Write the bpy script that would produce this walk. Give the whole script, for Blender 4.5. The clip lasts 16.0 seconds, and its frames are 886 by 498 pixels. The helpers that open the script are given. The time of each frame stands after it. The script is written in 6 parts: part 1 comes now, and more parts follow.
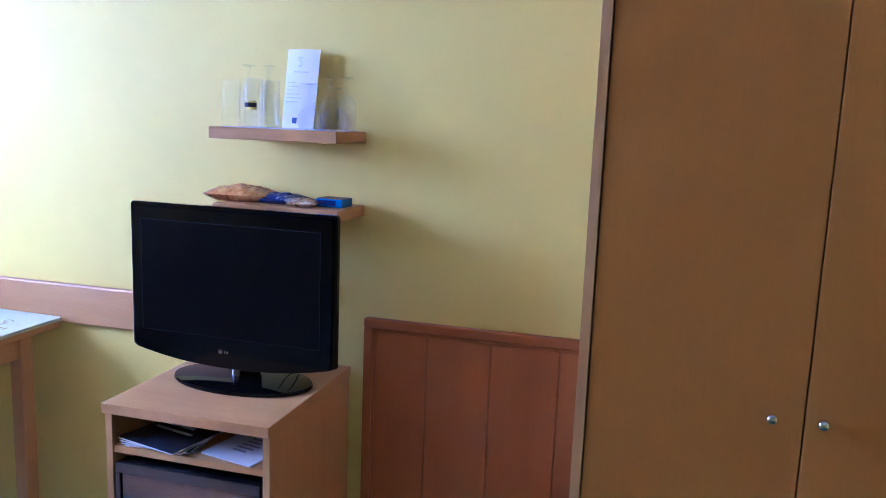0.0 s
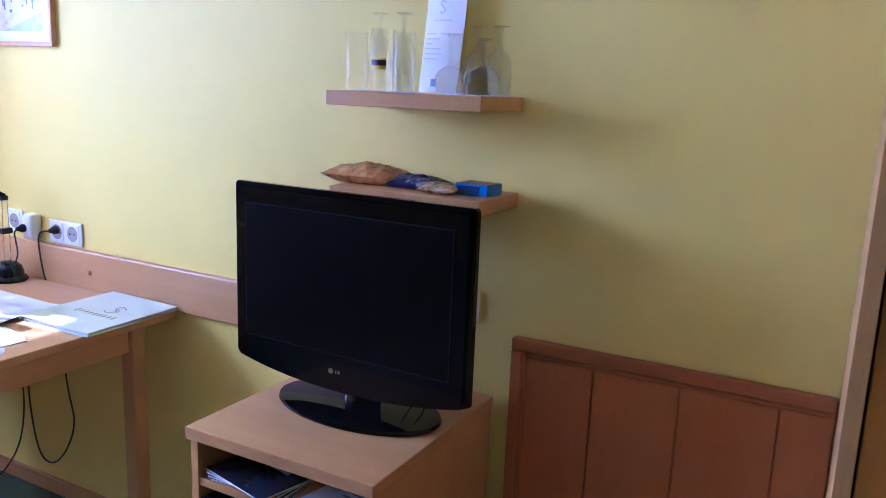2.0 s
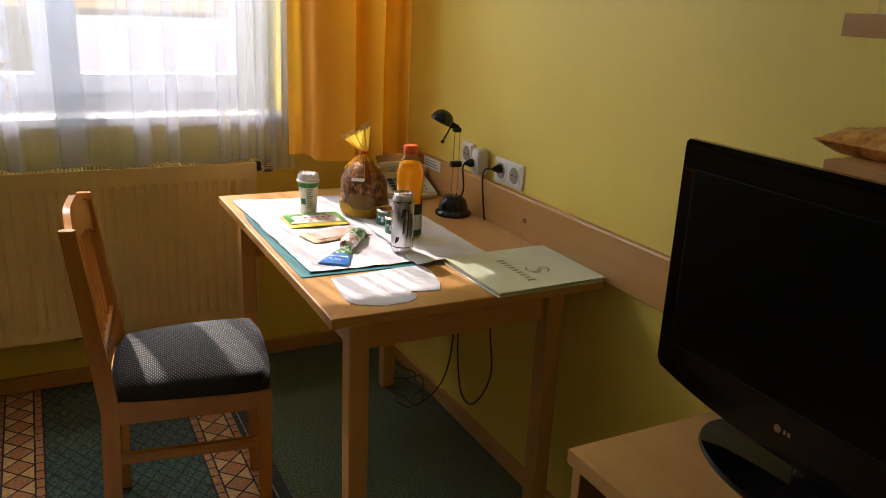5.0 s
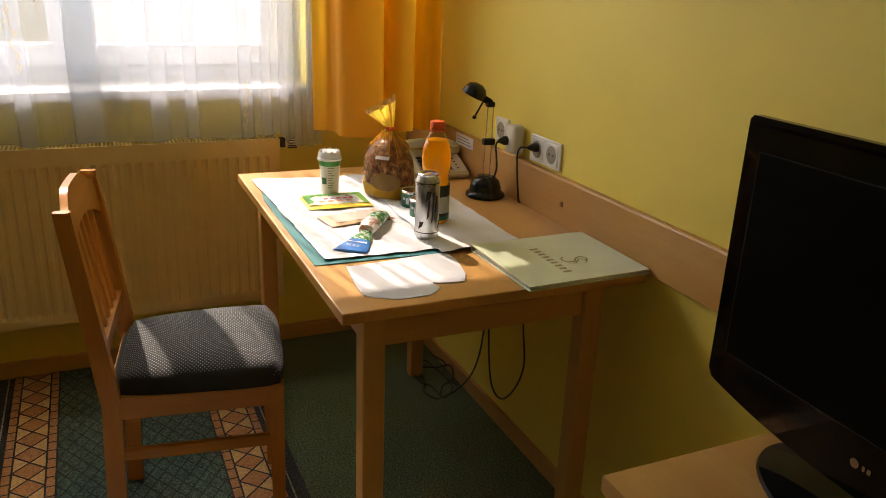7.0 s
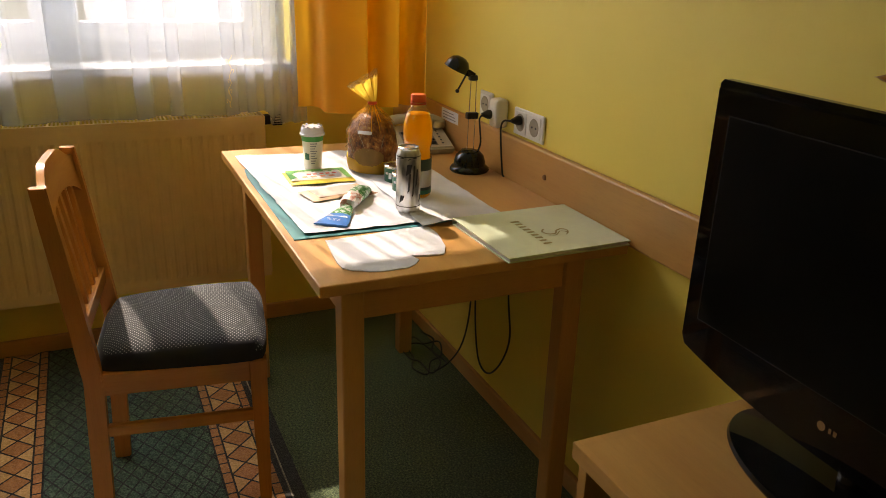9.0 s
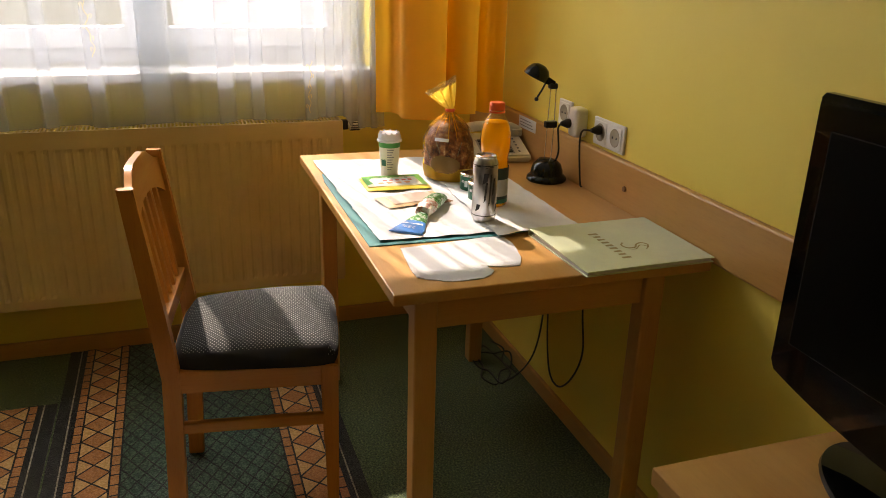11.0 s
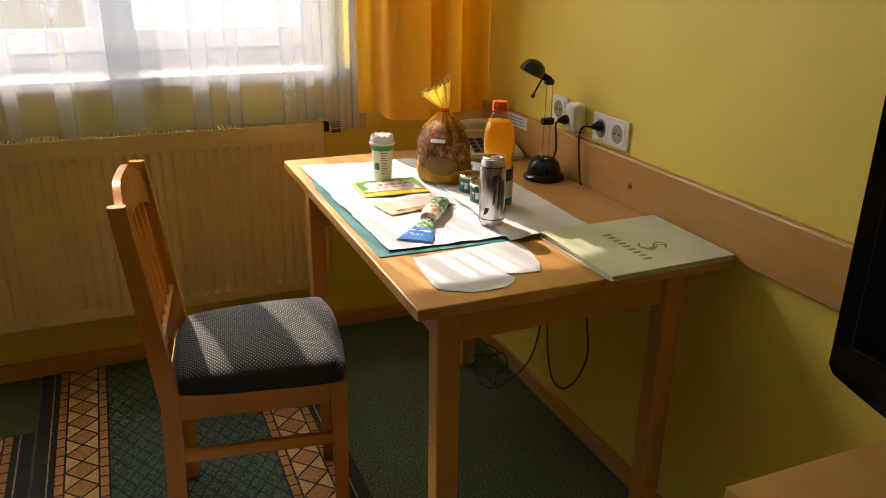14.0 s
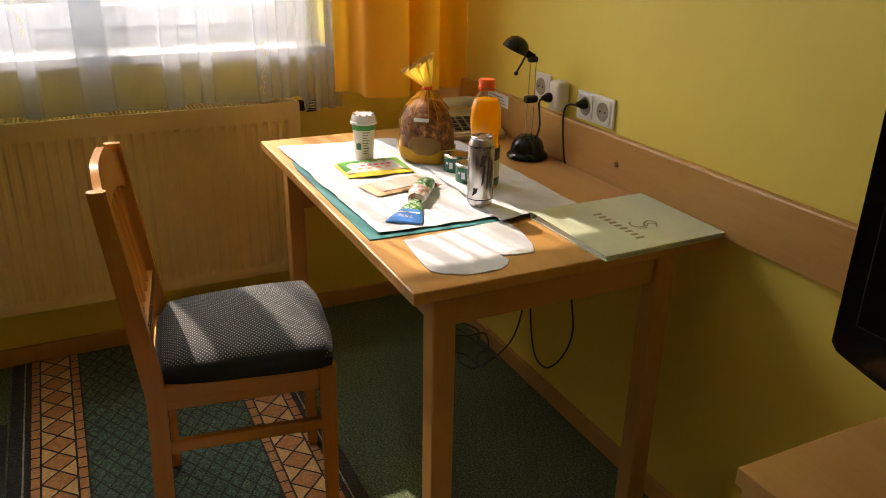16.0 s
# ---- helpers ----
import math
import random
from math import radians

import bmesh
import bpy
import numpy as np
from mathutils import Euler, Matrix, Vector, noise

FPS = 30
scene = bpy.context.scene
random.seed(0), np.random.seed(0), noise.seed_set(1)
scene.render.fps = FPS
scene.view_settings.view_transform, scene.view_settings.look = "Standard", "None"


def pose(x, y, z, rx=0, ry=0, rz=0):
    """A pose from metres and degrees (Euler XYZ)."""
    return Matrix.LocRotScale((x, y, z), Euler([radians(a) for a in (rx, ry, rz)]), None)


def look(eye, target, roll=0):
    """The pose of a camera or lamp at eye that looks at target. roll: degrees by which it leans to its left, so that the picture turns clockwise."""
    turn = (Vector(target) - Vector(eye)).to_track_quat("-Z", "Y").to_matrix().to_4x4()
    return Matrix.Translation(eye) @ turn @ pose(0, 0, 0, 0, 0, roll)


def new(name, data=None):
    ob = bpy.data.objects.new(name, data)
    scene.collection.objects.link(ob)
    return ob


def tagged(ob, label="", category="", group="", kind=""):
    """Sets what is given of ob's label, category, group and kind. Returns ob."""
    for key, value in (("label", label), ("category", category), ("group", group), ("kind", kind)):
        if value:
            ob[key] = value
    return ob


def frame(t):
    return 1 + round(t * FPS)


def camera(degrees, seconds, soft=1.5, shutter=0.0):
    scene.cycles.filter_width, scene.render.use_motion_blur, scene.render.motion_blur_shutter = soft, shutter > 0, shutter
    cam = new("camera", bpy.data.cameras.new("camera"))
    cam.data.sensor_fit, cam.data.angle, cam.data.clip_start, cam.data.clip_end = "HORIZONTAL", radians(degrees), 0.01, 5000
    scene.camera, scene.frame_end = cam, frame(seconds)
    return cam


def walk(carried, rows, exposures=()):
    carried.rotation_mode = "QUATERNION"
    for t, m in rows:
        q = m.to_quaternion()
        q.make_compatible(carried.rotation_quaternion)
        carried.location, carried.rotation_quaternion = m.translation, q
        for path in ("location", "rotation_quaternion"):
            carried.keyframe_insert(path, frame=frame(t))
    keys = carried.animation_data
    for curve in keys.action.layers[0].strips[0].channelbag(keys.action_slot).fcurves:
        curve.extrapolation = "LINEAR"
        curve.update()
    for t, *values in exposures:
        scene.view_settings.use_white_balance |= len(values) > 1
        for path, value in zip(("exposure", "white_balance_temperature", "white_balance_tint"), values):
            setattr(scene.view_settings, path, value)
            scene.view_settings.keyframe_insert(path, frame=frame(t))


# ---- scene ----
cam = camera(59.0, 16.0, 0.9)
PATH = [
    (0, (-0.08, 0.222, 1.41), (-0.597, 2.128, 1.093), 2.2),
    (0.5, (-0.172, 0.309, 1.404), (-0.754, 2.196, 1.087), 1.1),
    (1, (-0.217, 0.399, 1.394), (-0.917, 2.241, 1.051), 1.2),
    (1.5, (-0.214, 0.555, 1.393), (-1.117, 2.3, 1.02), 2.0),
    (2, (-0.213, 0.699, 1.388), (-1.133, 2.43, 0.99), 2.3),
    (2.5, (-0.273, 0.822, 1.4), (-1.314, 2.482, 1.0), 0.6),
    (3, (-0.342, 0.924, 1.378), (-1.748, 2.281, 0.95), 0.6),
    (3.5, (-0.363, 0.999, 1.378), (-2.083, 1.878, 0.86), 1.2),
    (4, (-0.383, 1.041, 1.378), (-2.102, 1.888, 0.805), 3.0),
    (4.2, (-0.399, 1.048, 1.38), (-2.103, 1.923, 0.804), 3.3),
    (6.3, (-0.597, 1.103, 1.341), (-2.284, 1.961, 0.693), 1.5),
    (6.5, (-0.607, 1.132, 1.34), (-2.312, 1.95, 0.689), 1.6),
    (7, (-0.609, 1.166, 1.343), (-2.327, 1.947, 0.68), 2.3),
    (7.5, (-0.596, 1.167, 1.337), (-2.325, 1.918, 0.667), 2.4),
    (8, (-0.59, 1.172, 1.326), (-2.296, 1.943, 0.622), 2.4),
    (8.2, (-0.585, 1.178, 1.325), (-2.28, 1.97, 0.616), 2.2),
    (10.3, (-0.608, 1.223, 1.333), (-2.336, 1.94, 0.625), 1.0),
    (10.5, (-0.61, 1.215, 1.334), (-2.348, 1.908, 0.625), 1.3),
    (11, (-0.616, 1.199, 1.328), (-2.385, 1.814, 0.628), 1.6),
    (11.5, (-0.622, 1.183, 1.331), (-2.393, 1.793, 0.631), 1.9),
    (12, (-0.652, 1.16, 1.34), (-2.404, 1.817, 0.635), 1.7),
    (12.5, (-0.674, 1.146, 1.34), (-2.416, 1.84, 0.643), 1.0),
    (13, (-0.694, 1.135, 1.34), (-2.428, 1.848, 0.645), 0.5),
    (13.5, (-0.715, 1.123, 1.337), (-2.444, 1.846, 0.638), 0.4),
    (14, (-0.733, 1.108, 1.329), (-2.453, 1.836, 0.615), 0.7),
    (14.5, (-0.743, 1.086, 1.33), (-2.451, 1.835, 0.607), 0.8),
    (15, (-0.76, 1.066, 1.329), (-2.448, 1.84, 0.585), 0.3),
    (15.5, (-0.778, 1.062, 1.323), (-2.454, 1.844, 0.562), 0.3),
    (16, (-0.78, 1.067, 1.326), (-2.442, 1.874, 0.561), 1.0),
]
EXPOSURES = [(0.0, 2.58, 3960, 46), (1.0, 2.32, 4000, 47), (1.5, 2.24, 4080, 46), (2.0, 2.20, 4150, 48), (2.5, 2.14, 4180, 48), (3.0, 1.96, 4060, 45), (3.5, 1.00, 4250, 38), (4.2, 0.56, 5500, 31),
             (6.3, 0.68, 7700, 23), (16.0, 0.72, 7700, 23)]
walk(cam, [(t, look(eye, target, roll)) for t, eye, target, roll in PATH], EXPOSURES)

# ---- daylight ----
SUN_EL, SUN_AZ = 43.2, 9.5
world = bpy.data.worlds.new("world")
scene.world = world
world.use_nodes = True
wn = world.node_tree
sky = wn.nodes.new("ShaderNodeTexSky")
sky.sky_type, sky.sun_disc = "NISHITA", False
sky.sun_elevation = radians(SUN_EL)
sky.sun_rotation = radians(270 - SUN_AZ)
wn.links.new(sky.outputs[0], wn.nodes["Background"].inputs[0])
wn.nodes["Background"].inputs[1].default_value = 0.10
sun = new("sun", bpy.data.lights.new("sun", "SUN"))
sun.data.energy, sun.data.angle, sun.data.color = 6.8, radians(0.6), (1.0, 0.95, 0.88)
sun_dir = Vector((math.cos(radians(SUN_EL)) * math.cos(radians(SUN_AZ)), math.cos(radians(SUN_EL)) * math.sin(radians(SUN_AZ)), -math.sin(radians(SUN_EL))))
sun.matrix_world = look((-8, 0, 8), Vector((-8, 0, 8)) + sun_dir)
skylight = new("window_skylight", bpy.data.lights.new("window_skylight", "AREA"))
skylight.data.shape, skylight.data.size, skylight.data.size_y = "RECTANGLE", 1.6, 0.9
skylight.data.energy, skylight.data.color = 18.0, (0.83, 0.93, 1.0)
skylight.matrix_world = look((-3.66, 1.02, 1.88), (0, 1.02, 1.05))

# ---- materials ----
def nodes_of(name):
    m = bpy.data.materials.new(name)
    m.use_nodes = True
    nt = m.node_tree
    return m, nt, nt.nodes["Principled BSDF"]


def coords(nt, scale=(1, 1, 1), rot=(0, 0, 0)):
    tc = nt.nodes.new("ShaderNodeTexCoord")
    mp = nt.nodes.new("ShaderNodeMapping")
    mp.inputs["Scale"].default_value = scale
    mp.inputs["Rotation"].default_value = rot
    nt.links.new(tc.outputs["Object"], mp.inputs[0])
    return mp.outputs[0]


def noise_tex(nt, vec, scale, detail=4.0, rough=0.6):
    n = nt.nodes.new("ShaderNodeTexNoise")
    n.inputs["Scale"].default_value, n.inputs["Detail"].default_value, n.inputs["Roughness"].default_value = scale, detail, rough
    nt.links.new(vec, n.inputs["Vector"])
    return n.outputs["Fac"]


def ramp(nt, fac, stops):
    r = nt.nodes.new("ShaderNodeValToRGB")
    while len(r.color_ramp.elements) < len(stops):
        r.color_ramp.elements.new(0.5)
    for e, (p, c) in zip(r.color_ramp.elements, stops):
        e.position, e.color = p, (*c, 1)
    nt.links.new(fac, r.inputs[0])
    return r.outputs[0]


def mixed(nt, a, b, fac, kind="MULTIPLY"):
    m = nt.nodes.new("ShaderNodeMix")
    m.data_type, m.blend_type = "RGBA", kind
    m.inputs[0].default_value = fac if isinstance(fac, float) else 0.5
    if not isinstance(fac, float):
        nt.links.new(fac, m.inputs[0])
    for s, i in ((a, 6), (b, 7)):
        if isinstance(s, tuple):
            m.inputs[i].default_value = (*s, 1)
        else:
            nt.links.new(s, m.inputs[i])
    return m.outputs[2]


def bumped(nt, bsdf, height, strength, dist=0.002):
    b = nt.nodes.new("ShaderNodeBump")
    b.inputs["Strength"].default_value, b.inputs["Distance"].default_value = strength, dist
    nt.links.new(height, b.inputs["Height"])
    nt.links.new(b.outputs[0], bsdf.inputs["Normal"])


def shade(c, k):
    return tuple(min(1, v * k) for v in c)


def plain(name, c, rough=0.5, metal=0.0, vary=0.12, scale=14.0, bump=0.06, fine=180.0, coat=0.0, spec=0.5):
    m, nt, b = nodes_of(name)
    v = coords(nt)
    big = noise_tex(nt, v, scale)
    small = noise_tex(nt, v, fine, 2.0)
    col = ramp(nt, big, [(0.3, shade(c, 1 - vary)), (0.7, shade(c, 1 + vary))])
    nt.links.new(mixed(nt, col, ramp(nt, small, [(0.3, (1 - vary,) * 3), (0.7, (1, 1, 1))]), 0.5), b.inputs["Base Color"])
    b.inputs["Roughness"].default_value, b.inputs["Metallic"].default_value = rough, metal
    b.inputs["Coat Weight"].default_value, b.inputs["Specular IOR Level"].default_value = coat, spec
    if bump:
        bumped(nt, b, small, bump)
    return m


def wood(name, dark, light, axis, rough=0.38, figure=9.0, grain=1.0):
    """Straight-grained wood with its grain along one axis (0, 1 or 2)."""
    m, nt, b = nodes_of(name)
    s = [1.0, 1.0, 1.0]
    s[axis] = 0.06
    v = coords(nt, s)
    g1 = noise_tex(nt, v, figure, 5.0)
    g2 = noise_tex(nt, v, 150.0, 2.0)
    s2 = [1.0, 1.0, 1.0]
    s2[axis] = 0.12
    fleck = noise_tex(nt, coords(nt, s2), 320.0, 1.0)
    col = ramp(nt, g1, [(0.28, dark), (0.72, light)])
    col = mixed(nt, col, ramp(nt, g2, [(0.35, (0.84, 0.80, 0.76)), (0.65, (1, 1, 1))]), 0.4 * grain)
    col = mixed(nt, col, ramp(nt, fleck, [(0.30, (0.72, 0.66, 0.60)), (0.42, (1, 1, 1))]), 0.35 * grain)
    nt.links.new(col, b.inputs["Base Color"])
    b.inputs["Roughness"].default_value = rough
    bumped(nt, b, g2, 0.05, 0.001)
    return m


def wall_paint(name, c):
    m, nt, b = nodes_of(name)
    v = coords(nt)
    big = noise_tex(nt, v, 1.6, 3.0)
    grain = noise_tex(nt, v, 120.0, 4.0)
    col = ramp(nt, big, [(0.3, shade(c, 0.95)), (0.7, shade(c, 1.03))])
    nt.links.new(col, b.inputs["Base Color"])
    b.inputs["Roughness"].default_value = 0.62
    bumped(nt, b, grain, 0.18, 0.002)
    return m


def carpet(name, c, c2, deep=0.4):
    m, nt, b = nodes_of(name)
    v = coords(nt)
    col = ramp(nt, noise_tex(nt, v, 170.0, 3.0), [(0.36, shade(c, deep)), (0.5, c), (0.64, c2)])
    col = mixed(nt, col, ramp(nt, noise_tex(nt, v, 5.0), [(0.3, (0.8, 0.8, 0.8)), (0.7, (1, 1, 1))]), 0.8)
    nt.links.new(col, b.inputs["Base Color"])
    b.inputs["Roughness"].default_value = 0.95
    b.inputs["Sheen Weight"].default_value = 0.15
    bumped(nt, b, noise_tex(nt, v, 300.0, 3.0), 0.7, 0.004)
    return m


def cloth(name, c, through_c, share, clear=0.0, weave=700.0):
    """Cloth that lets some light through: share goes on through the threads, clear passes between them."""
    m, nt, b = nodes_of(name)
    v = coords(nt)
    col = ramp(nt, noise_tex(nt, v, 6.0), [(0.3, shade(c, 0.92)), (0.7, shade(c, 1.05))])
    nt.links.new(col, b.inputs["Base Color"])
    b.inputs["Roughness"].default_value = 0.9
    bumped(nt, b, noise_tex(nt, v, weave, 1.0), 0.2, 0.001)
    tr = nt.nodes.new("ShaderNodeBsdfTranslucent")
    tr.inputs[0].default_value = (*through_c, 1)
    mx = nt.nodes.new("ShaderNodeMixShader")
    mx.inputs[0].default_value = share
    nt.links.new(b.outputs[0], mx.inputs[1])
    nt.links.new(tr.outputs[0], mx.inputs[2])
    last = mx
    if clear:
        tp = nt.nodes.new("ShaderNodeBsdfTransparent")
        last = nt.nodes.new("ShaderNodeMixShader")
        last.inputs[0].default_value = clear
        nt.links.new(mx.outputs[0], last.inputs[1])
        nt.links.new(tp.outputs[0], last.inputs[2])
    nt.links.new(last.outputs[0], nt.nodes["Material Output"].inputs[0])
    return m


def glassy(name, c=(1, 1, 1), rough=0.0, ior=1.45):
    m, nt, b = nodes_of(name)
    b.inputs["Base Color"].default_value = (*c, 1)
    b.inputs["Transmission Weight"].default_value, b.inputs["Roughness"].default_value, b.inputs["IOR"].default_value = 1.0, rough, ior
    return m


M_WALL = wall_paint("yellow_wall_paint", (0.81, 0.640, 0.112))
M_CEIL = wall_paint("white_ceiling_paint", (0.80, 0.78, 0.72))
M_CARPET = carpet("green_carpet", (0.056, 0.097, 0.032), (0.16, 0.21, 0.080))
BEECH_D, BEECH_L = (0.50, 0.250, 0.068), (0.585, 0.325, 0.101)
M_BEECH_X = wood("beech_along_x", BEECH_D, BEECH_L, 0, grain=0.55)
M_BEECH_Y = wood("beech_along_y", BEECH_D, BEECH_L, 1, grain=0.55)
M_BEECH_Z = wood("beech_along_z", BEECH_D, BEECH_L, 2, grain=0.55)
M_CHAIR = wood("chair_beech", (0.46, 0.175, 0.030), (0.60, 0.275, 0.055), 2, 0.22, grain=0.6)
M_CHAIR_X = wood("chair_beech_across", (0.46, 0.175, 0.030), (0.60, 0.275, 0.055), 0, 0.22, grain=0.6)
M_CHAIR_Y = wood("chair_beech_along", (0.46, 0.175, 0.030), (0.60, 0.275, 0.055), 1, 0.22, grain=0.6)
M_BOARD = wood("red_brown_board", (0.42, 0.125, 0.018), (0.52, 0.175, 0.028), 2, 0.4, 5.0, 0.5)
M_BOARD_X = wood("red_brown_strip", (0.36, 0.11, 0.018), (0.48, 0.17, 0.03), 0, 0.4, 9.0, 0.6)
M_WARD = wood("wardrobe_veneer", (0.45, 0.175, 0.015), (0.50, 0.21, 0.022), 2, 0.45, 2.0, 0.3)
M_WARD.node_tree.nodes["Principled BSDF"].inputs["Specular IOR Level"].default_value = 0.25
# near-black: painted shade behind slots and door gaps, also small black parts
M_DARK = plain("gap_shade_and_black", (0.03, 0.02, 0.015), 0.8)
M_RADIATOR = plain("cream_enamel", (0.74, 0.56, 0.25), 0.35, vary=0.04, bump=0.0)
M_SHEER = cloth("white_sheer", (0.68, 0.74, 0.81), (0.72, 0.78, 0.86), 0.19, 0.66)
M_DRAPE = cloth("orange_drape", (0.90, 0.48, 0.065), (1.0, 0.55, 0.04), 0.48)
M_WHITE_FRAME = plain("white_window_paint", (0.62, 0.65, 0.68), 0.35, vary=0.03, bump=0.0)
M_PANE = glassy("window_glass", ior=1.05)
M_GLOSS = plain("black_gloss_plastic", (0.004, 0.004, 0.004), 0.05, vary=0.05, bump=0.0, coat=0.0, spec=0.22)
M_SCREEN = plain("matt_screen", (0.004, 0.0035, 0.0025), 0.36, vary=0.03, bump=0.0, spec=0.03)
M_SILVER = plain("grey_metal", (0.62, 0.62, 0.63), 0.25, 1.0, vary=0.05, bump=0.0)
M_CHROME = plain("polished_chrome", (0.8, 0.8, 0.8), 0.08, 1.0, vary=0.03, bump=0.0)

# ---- building helpers ----
def part(name, bm, material, parent=None, label="", smooth=False):
    me = bpy.data.meshes.new(name)
    bmesh.ops.recalc_face_normals(bm, faces=bm.faces)
    bm.to_mesh(me)
    bm.free()
    for m in material if isinstance(material, (list, tuple)) else (material,):
        me.materials.append(m)
    if smooth:
        me.polygons.foreach_set("use_smooth", [True] * len(me.polygons))
        me.set_sharp_from_angle(angle=radians(38))
    ob = new(name, me)
    ob.parent = parent
    if label:
        tagged(ob, label)
    return ob


def thing(name, m, label, category, group="", kind=""):
    ob = new(name)
    ob.matrix_world = m
    ob.empty_display_size = 0.05
    return tagged(ob, label, category, group, kind)


def box(x0, x1, y0, y1, z0, z1, bevel=0.0, bm=None, seg=2):
    bm = bm or bmesh.new()
    made = bmesh.ops.create_cube(bm, size=1)["verts"]
    for v in made:
        v.co = ((x0 + x1) / 2 + v.co.x * (x1 - x0), (y0 + y1) / 2 + v.co.y * (y1 - y0), (z0 + z1) / 2 + v.co.z * (z1 - z0))
    if bevel:
        edges = list({e for v in made for e in v.link_edges})
        bmesh.ops.bevel(bm, geom=edges, offset=bevel, segments=seg, affect="EDGES", profile=0.5)
    return bm


def lathe(profile, n=28, bm=None, at=(0, 0, 0)):
    """A turned shape from (radius, height) pairs."""
    bm = bm or bmesh.new()
    rings = []
    for r, z in profile:
        if r < 1e-5:
            rings.append([bm.verts.new((at[0], at[1], at[2] + z))])
        else:
            rings.append([bm.verts.new((at[0] + r * math.cos(2 * math.pi * i / n), at[1] + r * math.sin(2 * math.pi * i / n), at[2] + z)) for i in range(n)])
    for a, b in zip(rings, rings[1:]):
        for i in range(n):
            j = (i + 1) % n
            if len(a) == 1 and len(b) == 1:
                continue
            if len(a) == 1:
                bm.faces.new((a[0], b[i], b[j]))
            elif len(b) == 1:
                bm.faces.new((a[i], a[j], b[0]))
            else:
                bm.faces.new((a[i], a[j], b[j], b[i]))
    return bm


def smooth_line(pts, steps=8):
    """Points along a smooth line through pts."""
    p = [Vector(q) for q in pts]
    p = [2 * p[0] - p[1], *p, 2 * p[-1] - p[-2]]
    out = []
    for a, b, c, d in zip(p, p[1:], p[2:], p[3:]):
        for k in range(steps):
            t = k / steps
            out.append(0.5 * (2 * b + (c - a) * t + (2 * a - 5 * b + 4 * c - d) * t * t + (3 * b - a - 3 * c + d) * t ** 3))
    return out + [p[-2]]


def tube(pts, r, n=8, bm=None):
    bm = bm or bmesh.new()
    rings = []
    for i, p in enumerate(pts):
        d = (pts[min(i + 1, len(pts) - 1)] - pts[max(i - 1, 0)]).normalized()
        u = d.cross(Vector((0.13, 0.31, 0.94))).normalized()
        w = d.cross(u)
        rings.append([bm.verts.new(p + r * (u * math.cos(2 * math.pi * k / n) + w * math.sin(2 * math.pi * k / n))) for k in range(n)])
    for a, b in zip(rings, rings[1:]):
        for k in range(n):
            bm.faces.new((a[k], a[(k + 1) % n], b[(k + 1) % n], b[k]))
    bm.faces.new(rings[0]), bm.faces.new(rings[-1][::-1])
    return bm


def slab(outline, z0, z1, bm=None, bevel=0.0):
    """An upright prism over a flat outline of (x, y)."""
    bm = bm or bmesh.new()
    lo = [bm.verts.new((x, y, z0)) for x, y in outline]
    hi = [bm.verts.new((x, y, z1)) for x, y in outline]
    n = len(outline)
    bm.faces.new(lo[::-1])
    top = bm.faces.new(hi)
    for i in range(n):
        bm.faces.new((lo[i], lo[(i + 1) % n], hi[(i + 1) % n], hi[i]))
    if bevel:
        bmesh.ops.bevel(bm, geom=list(top.edges), offset=bevel, segments=2, affect="EDGES")
    return bm


def turned(bm, m):
    bmesh.ops.transform(bm, matrix=m, verts=bm.verts)
    return bm


def structure(name, bm, material, label, category):
    return tagged(part(name, bm, material), label, category, kind="structure")


# ---- the room ----
X0, X1, Y0, Y1, TOP = -3.33, 1.9, -2.4, 2.25, 2.6
WY0, WY1, WZ0, WZ1 = 0.20, 1.858, 0.962, 2.405
structure("floor", box(X0 - 0.4, X1 + 0.2, Y0 - 0.2, Y1 + 0.2, -0.12, 0), M_CARPET, "dark green speckled fitted carpet floor", "floor")
structure("ceiling", box(X0 - 0.4, X1 + 0.2, Y0 - 0.2, Y1 + 0.2, TOP, TOP + 0.12), M_CEIL, "plain white painted ceiling", "ceiling")
structure("wall_north", box(X0 - 0.36, X1 + 0.2, Y1, Y1 + 0.2, 0, TOP), M_WALL, "plain yellow painted plaster wall", "wall")
structure("wall_south", box(X0 - 0.36, X1 + 0.2, Y0 - 0.2, Y0, 0, TOP), M_WALL, "plain yellow painted plaster wall", "wall")
structure("wall_east", box(X1, X1 + 0.2, Y0, Y1, 0, TOP), M_WALL, "plain yellow painted plaster wall", "wall")
bm = box(X0 - 0.36, X0, Y0, WY0, 0, TOP)
box(X0 - 0.36, X0, WY1, Y1, 0, TOP, bm=bm)
box(X0 - 0.36, X0, WY0, WY1, 0, WZ0 - 0.03, bm=bm)
box(X0 - 0.36, X0, WY0, WY1, WZ1, TOP, bm=bm)
structure("wall_west", bm, M_WALL, "yellow painted wall with a window opening", "wall")

